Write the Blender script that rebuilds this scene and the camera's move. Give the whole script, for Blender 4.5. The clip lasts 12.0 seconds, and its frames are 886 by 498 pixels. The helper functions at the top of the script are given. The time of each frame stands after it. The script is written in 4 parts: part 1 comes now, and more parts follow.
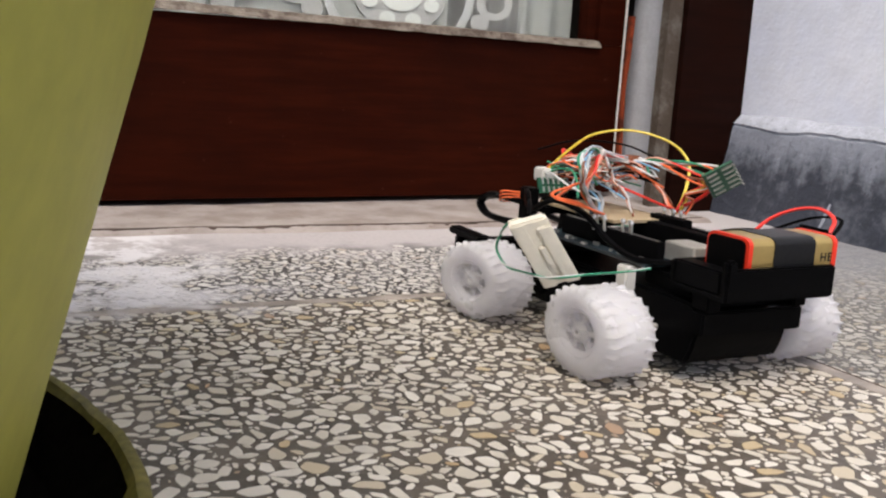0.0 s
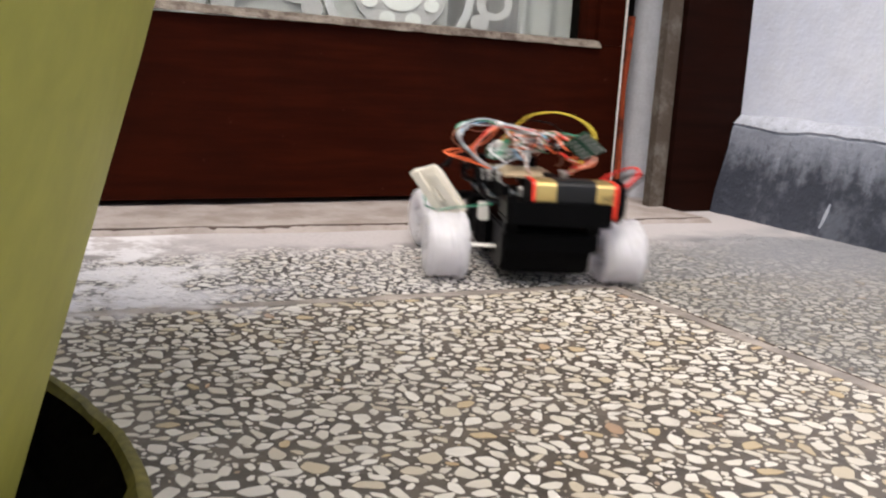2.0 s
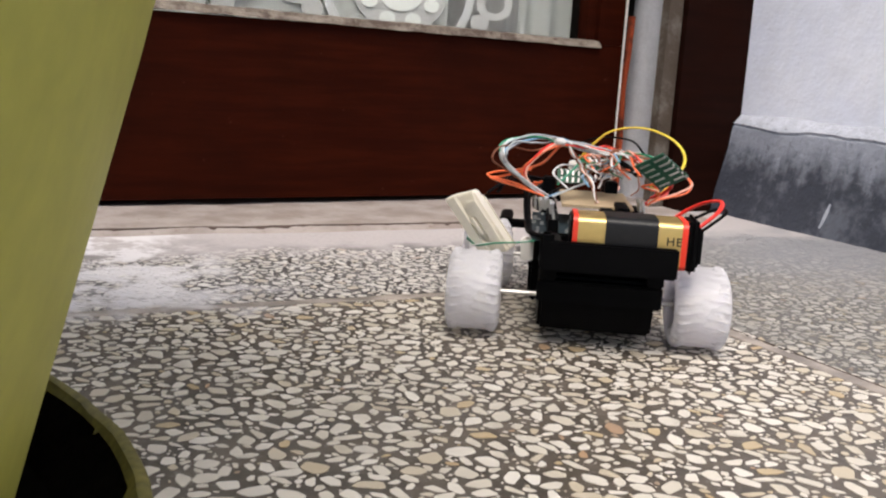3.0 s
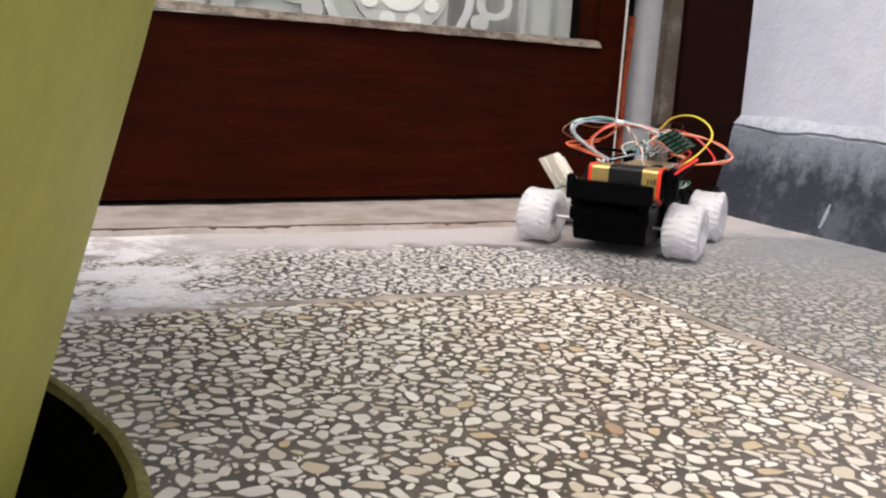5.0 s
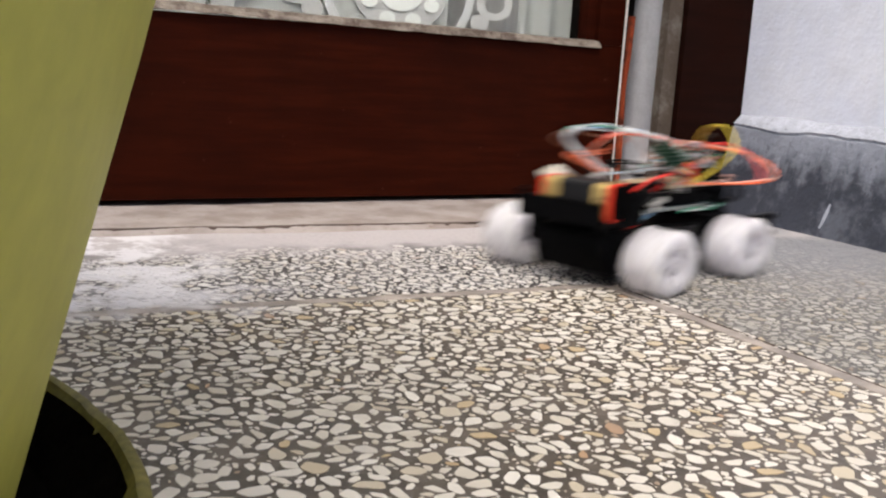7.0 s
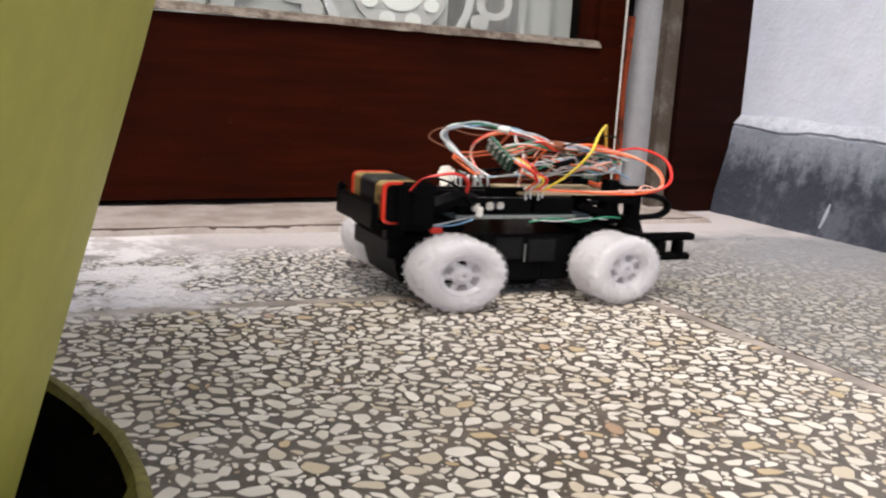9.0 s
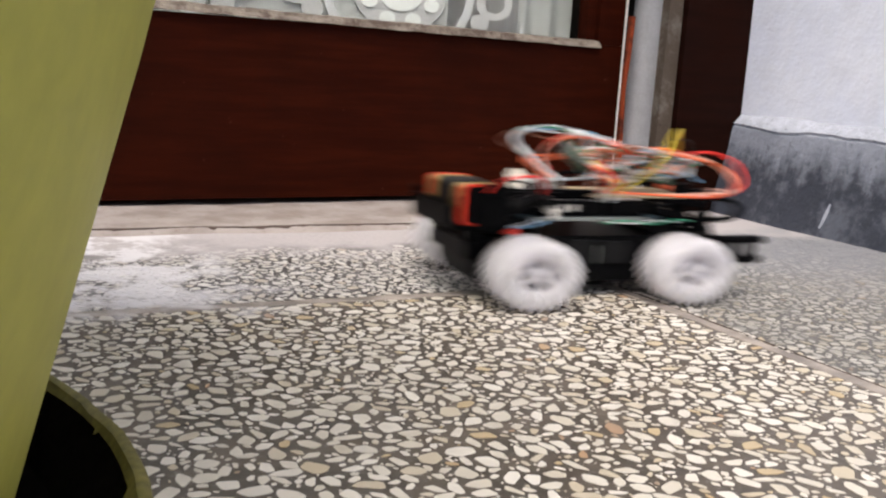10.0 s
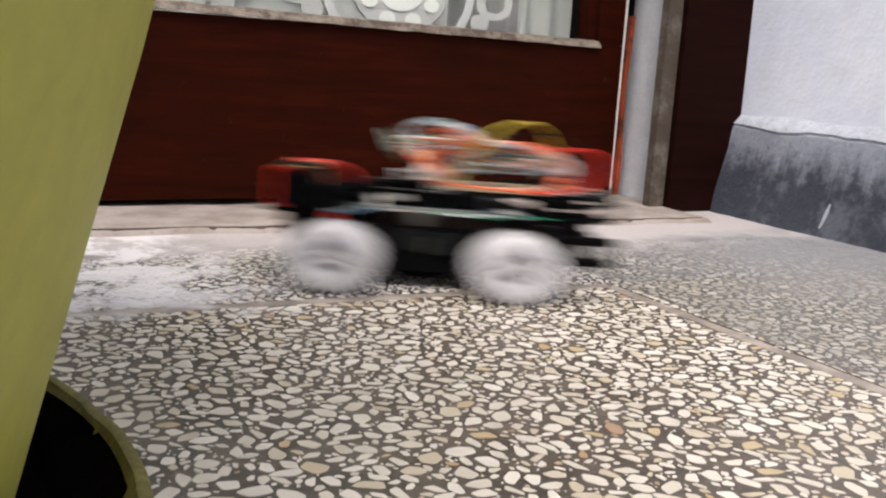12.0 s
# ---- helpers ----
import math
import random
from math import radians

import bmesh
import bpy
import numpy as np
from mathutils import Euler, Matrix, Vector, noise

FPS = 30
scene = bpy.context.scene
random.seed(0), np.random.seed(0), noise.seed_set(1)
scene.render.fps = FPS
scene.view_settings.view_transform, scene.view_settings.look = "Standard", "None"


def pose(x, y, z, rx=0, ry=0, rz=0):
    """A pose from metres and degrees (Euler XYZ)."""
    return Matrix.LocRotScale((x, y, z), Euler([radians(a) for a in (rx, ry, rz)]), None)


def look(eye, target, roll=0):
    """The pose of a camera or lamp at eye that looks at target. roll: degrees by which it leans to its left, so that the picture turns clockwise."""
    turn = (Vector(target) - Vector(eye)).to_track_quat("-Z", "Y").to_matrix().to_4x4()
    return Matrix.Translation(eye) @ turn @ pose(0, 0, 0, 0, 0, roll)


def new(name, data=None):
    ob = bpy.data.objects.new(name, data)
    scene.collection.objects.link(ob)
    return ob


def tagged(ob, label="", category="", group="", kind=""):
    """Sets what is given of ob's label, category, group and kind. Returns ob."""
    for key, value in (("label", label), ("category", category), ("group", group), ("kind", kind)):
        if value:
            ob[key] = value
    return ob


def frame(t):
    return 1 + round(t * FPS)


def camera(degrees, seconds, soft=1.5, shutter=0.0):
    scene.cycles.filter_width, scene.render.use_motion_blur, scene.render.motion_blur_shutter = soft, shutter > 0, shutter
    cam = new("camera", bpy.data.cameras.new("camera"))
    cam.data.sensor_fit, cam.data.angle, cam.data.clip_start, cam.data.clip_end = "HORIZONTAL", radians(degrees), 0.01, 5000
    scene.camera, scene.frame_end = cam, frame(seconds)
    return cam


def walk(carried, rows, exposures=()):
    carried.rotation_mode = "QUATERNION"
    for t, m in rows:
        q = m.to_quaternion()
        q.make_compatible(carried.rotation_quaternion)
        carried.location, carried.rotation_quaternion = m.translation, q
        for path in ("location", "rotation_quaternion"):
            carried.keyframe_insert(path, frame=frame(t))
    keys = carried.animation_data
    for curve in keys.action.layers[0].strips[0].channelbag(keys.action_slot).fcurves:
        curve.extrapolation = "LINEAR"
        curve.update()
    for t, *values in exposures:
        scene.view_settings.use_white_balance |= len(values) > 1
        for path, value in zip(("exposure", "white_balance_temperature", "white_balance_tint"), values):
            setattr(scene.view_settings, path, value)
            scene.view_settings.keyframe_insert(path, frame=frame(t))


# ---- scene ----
# ---- measures ----
S = 1.3            # metres of the plan to metres of the world
TURN = 27.0        # the door's wall is turned by this against the camera's heading
FLAT = 0.738       # heights are this much flatter than widths


def room(u, v, z=0.0):
    """A point of the room: u along the door's wall, v towards the door, in the world's metres."""
    c, s = math.cos(radians(TURN)), math.sin(radians(TURN))
    return Vector(((u * c - v * s) * S, (u * s + v * c) * S, z * S))


# ---- camera ----
cam = camera(48.54, 12.0, soft=2.2, shutter=2.0)
eye = Vector((0, 0, 0.1020 * S))
heading = Vector((0, math.cos(0.18846), -math.sin(0.18846)))
still = look(eye, eye + heading, 3.587)
walk(cam, [(0, still), (12.0, still)], exposures=[(0, 0.52, 6600, 11), (1.5, 0.60, 6600, 11), (3.0, 0.56, 6600, 11), (5.0, 0.62, 6600, 11), (12.0, 0.65, 6600, 11)])

# ---- light ----
world = bpy.data.worlds.new("sky")
scene.world = world
world.use_nodes = True
wn = world.node_tree
sky = wn.nodes.new("ShaderNodeTexSky")
sky.sky_type, sky.sun_disc = "NISHITA", False
sky.sun_elevation, sky.sun_rotation = radians(63), radians(184.5)
sky.air_density, sky.dust_density = 1.0, 3.0
wn.links.new(sky.outputs[0], wn.nodes["Background"].inputs[0])
wn.nodes["Background"].inputs[1].default_value = 0.13
sun_data = bpy.data.lights.new("sun", "SUN")
sun_data.energy, sun_data.angle, sun_data.color = 1.7, radians(35), (1.0, 0.95, 0.88)
sun = new("sun", sun_data)
sun.matrix_world = look((0.0, -0.78, 2.6), (0.1, 0.5, 0))


# ---- materials ----
def material(name, colour, rough=0.6, metal=0.0, spread=0.12, scale=60.0, fine=400.0, bump=0.15, spec=0.5, coat=0.0):
    """A plain surface with stains at a large and a fine scale and a fine relief."""
    m = bpy.data.materials.new(name)
    m.use_nodes = True
    nt = m.node_tree
    b = nt.nodes["Principled BSDF"]
    geo = nt.nodes.new("ShaderNodeTexCoord")
    big, small = nt.nodes.new("ShaderNodeTexNoise"), nt.nodes.new("ShaderNodeTexNoise")
    for n, sc in ((big, scale), (small, fine)):
        n.inputs["Scale"].default_value = sc
        n.inputs["Detail"].default_value = 4
        nt.links.new(geo.outputs["Object"], n.inputs["Vector"])
    add = nt.nodes.new("ShaderNodeMath")
    add.operation = "ADD"
    nt.links.new(big.outputs[0], add.inputs[0])
    nt.links.new(small.outputs[0], add.inputs[1])
    ramp = nt.nodes.new("ShaderNodeMapRange")
    ramp.inputs[1].default_value, ramp.inputs[2].default_value = 0.6, 1.4
    ramp.inputs[3].default_value, ramp.inputs[4].default_value = 1 - spread, 1 + spread
    nt.links.new(add.outputs[0], ramp.inputs[0])
    mul = nt.nodes.new("ShaderNodeVectorMath")
    mul.operation = "SCALE"
    mul.inputs[0].default_value = colour
    nt.links.new(ramp.outputs[0], mul.inputs["Scale"])
    nt.links.new(mul.outputs[0], b.inputs["Base Color"])
    b.inputs["Roughness"].default_value, b.inputs["Metallic"].default_value = rough, metal
    b.inputs["Specular IOR Level"].default_value = spec
    b.inputs["Coat Weight"].default_value = coat
    bp = nt.nodes.new("ShaderNodeBump")
    bp.inputs["Strength"].default_value, bp.inputs["Distance"].default_value = bump, 0.001
    nt.links.new(small.outputs[0], bp.inputs["Height"])
    nt.links.new(bp.outputs[0], b.inputs["Normal"])
    return m


def nodes_of(m):
    return m.node_tree, m.node_tree.nodes["Principled BSDF"]


def math_node(nt, op, a, b):
    n = nt.nodes.new("ShaderNodeMath")
    n.operation = op
    for i, x in enumerate((a, b)):
        if isinstance(x, (int, float)):
            n.inputs[i].default_value = x
        else:
            nt.links.new(x, n.inputs[i])
    return n.outputs[0]


def ranged(nt, x, a, b, c=0.0, d=1.0):
    n = nt.nodes.new("ShaderNodeMapRange")
    n.interpolation_type = "SMOOTHSTEP"
    nt.links.new(x, n.inputs[0])
    for i, value in enumerate((a, b, c, d)):
        n.inputs[i + 1].default_value = value
    return n.outputs[0]


def mixed(nt, fac, a, b):
    n = nt.nodes.new("ShaderNodeMix")
    n.data_type = "RGBA"
    nt.links.new(fac, n.inputs[0])
    for i, x in ((6, a), (7, b)):
        if isinstance(x, tuple):
            n.inputs[i].default_value = (*x, 1)
        else:
            nt.links.new(x, n.inputs[i])
    return n.outputs[2]


def noise_node(nt, vec, scale, detail=5.0, rough=0.6):
    n = nt.nodes.new("ShaderNodeTexNoise")
    n.inputs["Scale"].default_value, n.inputs["Detail"].default_value, n.inputs["Roughness"].default_value = scale, detail, rough
    nt.links.new(vec, n.inputs["Vector"])
    return n.outputs[0]


def room_uv(nt):
    """Room coordinates u, v and the height of the shaded point, in plan metres."""
    geo = nt.nodes.new("ShaderNodeNewGeometry")
    rot = nt.nodes.new("ShaderNodeVectorRotate")
    rot.rotation_type = "Z_AXIS"
    rot.inputs["Angle"].default_value = -radians(TURN)
    nt.links.new(geo.outputs["Position"], rot.inputs["Vector"])
    sc = nt.nodes.new("ShaderNodeVectorMath")
    sc.operation = "SCALE"
    sc.inputs["Scale"].default_value = 1 / S
    nt.links.new(rot.outputs[0], sc.inputs[0])
    sep = nt.nodes.new("ShaderNodeSeparateXYZ")
    nt.links.new(sc.outputs[0], sep.inputs[0])
    return sc.outputs[0], sep.outputs[0], sep.outputs[1], sep.outputs[2]


def floor_material(name, light, chip):
    """Polished terrazzo, worn, with a film of whitewash dust by the sill and the skirting."""
    m = bpy.data.materials.new(name)
    m.use_nodes = True
    nt, b = nodes_of(m)
    vec, u, v, z = room_uv(nt)
    n1, n2, n3 = noise_node(nt, vec, 9), noise_node(nt, vec, 55), noise_node(nt, vec, 420, 3)
    if chip:
        info = nt.nodes.new("ShaderNodeNewGeometry") if chip == "island" else nt.nodes.new("ShaderNodeObjectInfo")
        r = info.outputs["Random Per Island"] if chip == "island" else info.outputs["Random"]
        ramp = nt.nodes.new("ShaderNodeValToRGB")
        e = ramp.color_ramp.elements
        e[0].position, e[0].color = 0.0, (0.36, 0.295, 0.22, 1)
        e[1].position, e[1].color = 1.0, (0.81, 0.765, 0.69, 1)
        for pos, col in ((0.006, (0.45, 0.26, 0.15)), (0.015, (0.54, 0.41, 0.23)), (0.05, (0.57, 0.49, 0.36)), (0.25, (0.66, 0.61, 0.52)), (0.7, (0.75, 0.70, 0.62))):
            e.new(pos).color = (*col, 1)
        nt.links.new(r, ramp.inputs[0])
        col = mixed(nt, ranged(nt, n2, 0.45, 0.75, 0, 0.35), ramp.outputs[0], (0.36, 0.33, 0.27))
    else:
        col = mixed(nt, ranged(nt, n2, 0.35, 0.7), light, tuple(x * 2.0 for x in light))
        col = mixed(nt, ranged(nt, n3, 0.55, 0.75, 0, 0.5), col, (0.25, 0.24, 0.21))
        # far from the door the chips are drawn by the material
        vor = nt.nodes.new("ShaderNodeTexVoronoi")
        vor.inputs["Scale"].default_value = 150
        nt.links.new(vec, vor.inputs["Vector"])
        far = math_node(nt, "MAXIMUM", ranged(nt, u, -0.14, -0.142), ranged(nt, v, 0.06, 0.058))
        far = math_node(nt, "MULTIPLY", far, ranged(nt, vor.outputs["Distance"], 0.44, 0.36))
        col = mixed(nt, far, col, (0.62, 0.60, 0.52))
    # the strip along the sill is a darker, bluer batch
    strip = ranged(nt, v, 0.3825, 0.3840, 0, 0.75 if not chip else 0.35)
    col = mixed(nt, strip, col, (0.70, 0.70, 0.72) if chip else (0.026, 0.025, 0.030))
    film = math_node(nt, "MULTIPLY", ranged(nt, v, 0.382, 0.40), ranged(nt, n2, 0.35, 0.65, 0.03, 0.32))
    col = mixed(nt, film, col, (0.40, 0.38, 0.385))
    # whitewash film: near the sill, thicker towards the pot's end, and near the skirting
    wob = math_node(nt, "ADD", v, math_node(nt, "MULTIPLY", math_node(nt, "SUBTRACT", n1, 0.5), 0.16))
    wob = math_node(nt, "ADD", wob, math_node(nt, "MULTIPLY", math_node(nt, "SUBTRACT", n2, 0.5), 0.05))
    d1 = ranged(nt, wob, 0.462, 0.512, 0, 0.97)
    uu = math_node(nt, "ADD", u, math_node(nt, "MULTIPLY", math_node(nt, "SUBTRACT", n2, 0.5), 0.10))
    n4 = noise_node(nt, vec, 24, 6, 0.7)
    spill = math_node(nt, "ADD", u, math_node(nt, "MULTIPLY", math_node(nt, "SUBTRACT", n4, 0.5), 0.16))
    d2 = math_node(nt, "MULTIPLY", ranged(nt, spill, 0.125, 0.075, 0, 0.97), ranged(nt, wob, 0.355, 0.395))
    d2 = math_node(nt, "MULTIPLY", d2, ranged(nt, n4, 0.56, 0.47, 0.06, 1.0))
    d3 = math_node(nt, "MULTIPLY", ranged(nt, uu, 0.31, 0.50, 0, 0.88), ranged(nt, wob, 0.22, 0.45))
    dust = math_node(nt, "MAXIMUM", d1, d2)
    # the border by the side wall: a greyer batch, painted darker for shade and vignetting
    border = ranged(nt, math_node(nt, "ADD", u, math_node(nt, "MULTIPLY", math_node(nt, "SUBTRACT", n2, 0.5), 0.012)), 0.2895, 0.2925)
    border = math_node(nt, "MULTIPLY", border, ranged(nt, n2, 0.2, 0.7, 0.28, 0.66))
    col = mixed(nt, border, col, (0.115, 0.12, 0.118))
    col = mixed(nt, d3, col, (0.27, 0.275, 0.29))
    dust = math_node(nt, "MULTIPLY", dust, ranged(nt, n3, 0.2, 0.6, 0.75, 1.0))
    col = mixed(nt, ranged(nt, n1, 0.3, 0.7, 0.0, 0.14), col, (0.30, 0.27, 0.24))
    col = mixed(nt, dust, col, (0.44, 0.405, 0.40))
    col = mixed(nt, d2, col, (0.68, 0.66, 0.67))
    nt.links.new(col, b.inputs["Base Color"])
    nt.links.new(ranged(nt, math_node(nt, "ADD", dust, math_node(nt, "MULTIPLY", n2, 0.5)), 0.0, 1.0, 0.38, 0.8), b.inputs["Roughness"])
    bp = nt.nodes.new("ShaderNodeBump")
    bp.inputs["Strength"].default_value, bp.inputs["Distance"].default_value = 0.2, 0.0006
    nt.links.new(math_node(nt, "ADD", n3, n2), bp.inputs["Height"])
    nt.links.new(bp.outputs[0], b.inputs["Normal"])
    return m


def stained_wood(name, low=(0.0215, 0.0034, 0.0013), high=(0.0350, 0.0056, 0.0018)):
    """Old dark red-brown gloss paint on wood, with a grain along u and small chips."""
    m = bpy.data.materials.new(name)
    m.use_nodes = True
    nt, b = nodes_of(m)
    vec, u, v, z = room_uv(nt)
    comb = nt.nodes.new("ShaderNodeCombineXYZ")
    for i, (x, k) in enumerate(((u, 14), (v, 60), (z, 160))):
        nt.links.new(math_node(nt, "MULTIPLY", x, k), comb.inputs[i])
    g, n1, n2 = noise_node(nt, comb.outputs[0], 1.0, 6), noise_node(nt, vec, 14), noise_node(nt, vec, 130, 3)
    col = mixed(nt, ranged(nt, g, 0.3, 0.7), low, high)
    col = mixed(nt, ranged(nt, n1, 0.35, 0.7, 0, 0.45), col, (0.014, 0.0032, 0.0016))
    col = mixed(nt, ranged(nt, n2, 0.70, 0.75, 0, 0.55), col, (0.08, 0.03, 0.02))
    nt.links.new(col, b.inputs["Base Color"])
    nt.links.new(ranged(nt, n1, 0.3, 0.7, 0.5, 0.68), b.inputs["Roughness"])
    b.inputs["Specular IOR Level"].default_value = 0.03
    bp = nt.nodes.new("ShaderNodeBump")
    bp.inputs["Strength"].default_value, bp.inputs["Distance"].default_value = 0.25, 0.0008
    nt.links.new(g, bp.inputs["Height"])
    nt.links.new(bp.outputs[0], b.inputs["Normal"])
    return m


def patchy(name, a, b_col, scale, lo, hi, rough=0.8, bump=0.4, c=None, rise=None):
    """Two paints or washes, one flaking over the other; rise: where the second one ends above, with drips."""
    m = bpy.data.materials.new(name)
    m.use_nodes = True
    nt, b = nodes_of(m)
    vec, u, v, z = room_uv(nt)
    n1, n2, n3 = noise_node(nt, vec, scale), noise_node(nt, vec, scale * 6), noise_node(nt, vec, 300, 3)
    mask = ranged(nt, math_node(nt, "ADD", math_node(nt, "MULTIPLY", n1, 0.7), math_node(nt, "MULTIPLY", n2, 0.3)), lo, hi)
    if rise:
        comb = nt.nodes.new("ShaderNodeCombineXYZ")
        nt.links.new(math_node(nt, "MULTIPLY", v, 60), comb.inputs[0])
        nt.links.new(math_node(nt, "MULTIPLY", z, 9), comb.inputs[1])
        drip = noise_node(nt, comb.outputs[0], 1.0, 4)
        edge = math_node(nt, "ADD", z, math_node(nt, "MULTIPLY", math_node(nt, "SUBTRACT", drip, 0.5), 0.055))
        edge = math_node(nt, "ADD", edge, math_node(nt, "MULTIPLY", math_node(nt, "SUBTRACT", n2, 0.5), 0.045))
        mask = math_node(nt, "MAXIMUM", ranged(nt, edge, rise - 0.014, rise + 0.018), math_node(nt, "MULTIPLY", mask, 0.34))
    col = mixed(nt, mask, a, b_col)
    if rise:
        lime = math_node(nt, "ADD", z, math_node(nt, "MULTIPLY", math_node(nt, "SUBTRACT", n2, 0.5), 0.016))
        col = mixed(nt, ranged(nt, lime, 0.0655, 0.0685, 0, 0.85), col, (0.52, 0.54, 0.60))
        blot = ranged(nt, noise_node(nt, vec, 95, 5, 0.7), 0.58, 0.66, 0, 0.6)
        col = mixed(nt, math_node(nt, "MULTIPLY", blot, ranged(nt, z, 0.064, 0.05)), col, (0.045, 0.05, 0.068))
    if c:
        col = mixed(nt, ranged(nt, n3, 0.62, 0.72, 0, 0.7), col, c)
    col = mixed(nt, ranged(nt, n2, 0.3, 0.75, 0.0, 0.25), col, tuple(x * 0.6 for x in a))
    nt.links.new(col, b.inputs["Base Color"])
    b.inputs["Roughness"].default_value = rough
    bp = nt.nodes.new("ShaderNodeBump")
    bp.inputs["Strength"].default_value, bp.inputs["Distance"].default_value = bump, 0.002
    nt.links.new(math_node(nt, "ADD", n2, math_node(nt, "MULTIPLY", n3, 0.4)), bp.inputs["Height"])
    nt.links.new(bp.outputs[0], b.inputs["Normal"])
    return m


def frosted(name, colour):
    """Milky, half-clear plastic: light passes, softened, and the far side shows faintly."""
    m = bpy.data.materials.new(name)
    m.use_nodes = True
    nt, b = nodes_of(m)
    tc = nt.nodes.new("ShaderNodeTexCoord")
    n1, n2 = noise_node(nt, tc.outputs["Object"], 180, 4), noise_node(nt, tc.outputs["Object"], 55, 3)
    nt.links.new(mixed(nt, ranged(nt, n1, 0.3, 0.7), tuple(x * 0.94 for x in colour), colour), b.inputs["Base Color"])
    nt.links.new(ranged(nt, n2, 0.3, 0.7, 0.22, 0.4), b.inputs["Roughness"])
    b.inputs["IOR"].default_value = 1.22
    b.inputs["Subsurface Weight"].default_value, b.inputs["Subsurface Scale"].default_value = 0.6, 0.012
    b.inputs["Subsurface Radius"].default_value = (1.0, 1.0, 1.1)
    b.inputs["Coat Weight"].default_value, b.inputs["Coat Roughness"].default_value = 0.35, 0.18
    nt.links.new(ranged(nt, n2, 0.3, 0.7, 0.20, 0.42), b.inputs["Transmission Weight"])
    glow = nt.nodes.new("ShaderNodeBsdfTranslucent")
    glow.inputs[0].default_value = (*colour, 1)
    mix = nt.nodes.new("ShaderNodeMixShader")
    mix.inputs[0].default_value = 0.32
    nt.links.new(b.outputs[0], mix.inputs[1])
    nt.links.new(glow.outputs[0], mix.inputs[2])
    nt.links.new(mix.outputs[0], nt.nodes["Material Output"].inputs[0])
    bp = nt.nodes.new("ShaderNodeBump")
    bp.inputs["Strength"].default_value, bp.inputs["Distance"].default_value = 0.6, 0.0014
    nt.links.new(n1, bp.inputs["Height"])
    nt.links.new(bp.outputs[0], b.inputs["Normal"])
    return m


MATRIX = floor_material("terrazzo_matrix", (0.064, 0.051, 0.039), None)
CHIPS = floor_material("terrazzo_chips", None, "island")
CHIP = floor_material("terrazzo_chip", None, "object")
STRIP = floor_material("joint_cement", (0.22, 0.19, 0.165), None)
CEMENT = patchy("sill_cement", (0.25, 0.205, 0.18), (0.38, 0.335, 0.31), 34, 0.38, 0.60, c=(0.17, 0.125, 0.10))
WOOD = stained_wood("brown_gloss_paint")
JAMB = stained_wood("darker_brown_paint", (0.0085, 0.0030, 0.0020), (0.0150, 0.0046, 0.0030))
BEAD = patchy("flaking_bead", (0.085, 0.058, 0.043), (0.27, 0.23, 0.185), 55, 0.40, 0.60, 0.8, 0.8, (0.030, 0.011, 0.008))
BARE = patchy("bare_weathered_wood", (0.17, 0.13, 0.10), (0.36, 0.32, 0.27), 40, 0.42, 0.58, 0.8, 0.6, (0.12, 0.06, 0.04))
WHITE = patchy("whitewash", (0.77, 0.80, 0.90), (0.87, 0.89, 0.96), 7, 0.4, 0.6, 0.9, 0.8)
SKIRT = patchy("skirting_paint", (0.040, 0.045, 0.062), (0.29, 0.31, 0.36), 22, 0.5, 0.62, 0.7, 0.9, (0.13, 0.14, 0.165), rise=0.044)
PIPE = material("grey_white_plastic", (0.74, 0.75, 0.79), 0.4)
RUST = patchy("red_oxide", (0.50, 0.085, 0.025), (0.10, 0.02, 0.012), 25, 0.45, 0.6)
OLD = patchy("old_dark_wood", (0.07, 0.05, 0.035), (0.17, 0.15, 0.125), 40, 0.45, 0.62, 0.8, 0.6, (0.04, 0.02, 0.015))
PAINT_EDGE = material("cream_paint", (0.84, 0.80, 0.72), 0.6)
CRACK = material("crack_dirt", (0.075, 0.052, 0.043), 0.95, spread=0.4)
SHADE = material("interior_shade", (0.03, 0.025, 0.022), 0.9)
POT = material("olive_green_plastic", (0.41, 0.40, 0.07), 0.5, spread=0.12, scale=12, fine=160, bump=0.08)
SAUCER = material("olive_green_worn_plastic", (0.15, 0.132, 0.028), 0.6, spread=0.55, scale=45, fine=300, bump=0.3)
# near-black: the pot's soil, and the shade painted inside the saucer
SOIL_AND_SHADE = material("soil_and_saucer_shade", (0.0045, 0.004, 0.003), 0.95, spread=0.4, bump=0.8, spec=0.0)
BLACK = material("black_plastic", (0.0028, 0.0028, 0.0032), 0.34, spread=0.25, spec=0.035)
DULL = material("black_matt_plastic", (0.0036, 0.0036, 0.004), 0.55, spread=0.25, spec=0.025)
CLEAR = frosted("milky_clear_plastic", (0.97, 0.955, 0.985))
CREAM = material("cream_nylon", (0.86, 0.81, 0.70), 0.45, spread=0.06)
GREY_CORE = material("grey_nylon_core", (0.55, 0.55, 0.56), 0.6)
GREY_PANEL = material("dark_grey_plastic", (0.006, 0.006, 0.0065), 0.4, spread=0.3, spec=0.15)
CHALK = material("white_nylon", (0.72, 0.70, 0.66), 0.5, spread=0.06)
GOLD = material("gold_foil", (0.62, 0.45, 0.17), 0.32, 0.75, spread=0.08, bump=0.05)
ORANGE = material("orange_red_plastic", (0.80, 0.040, 0.015), 0.4, spread=0.06)
TAPE = material("black_tape", (0.008, 0.008, 0.009), 0.38, spread=0.2, spec=0.3)
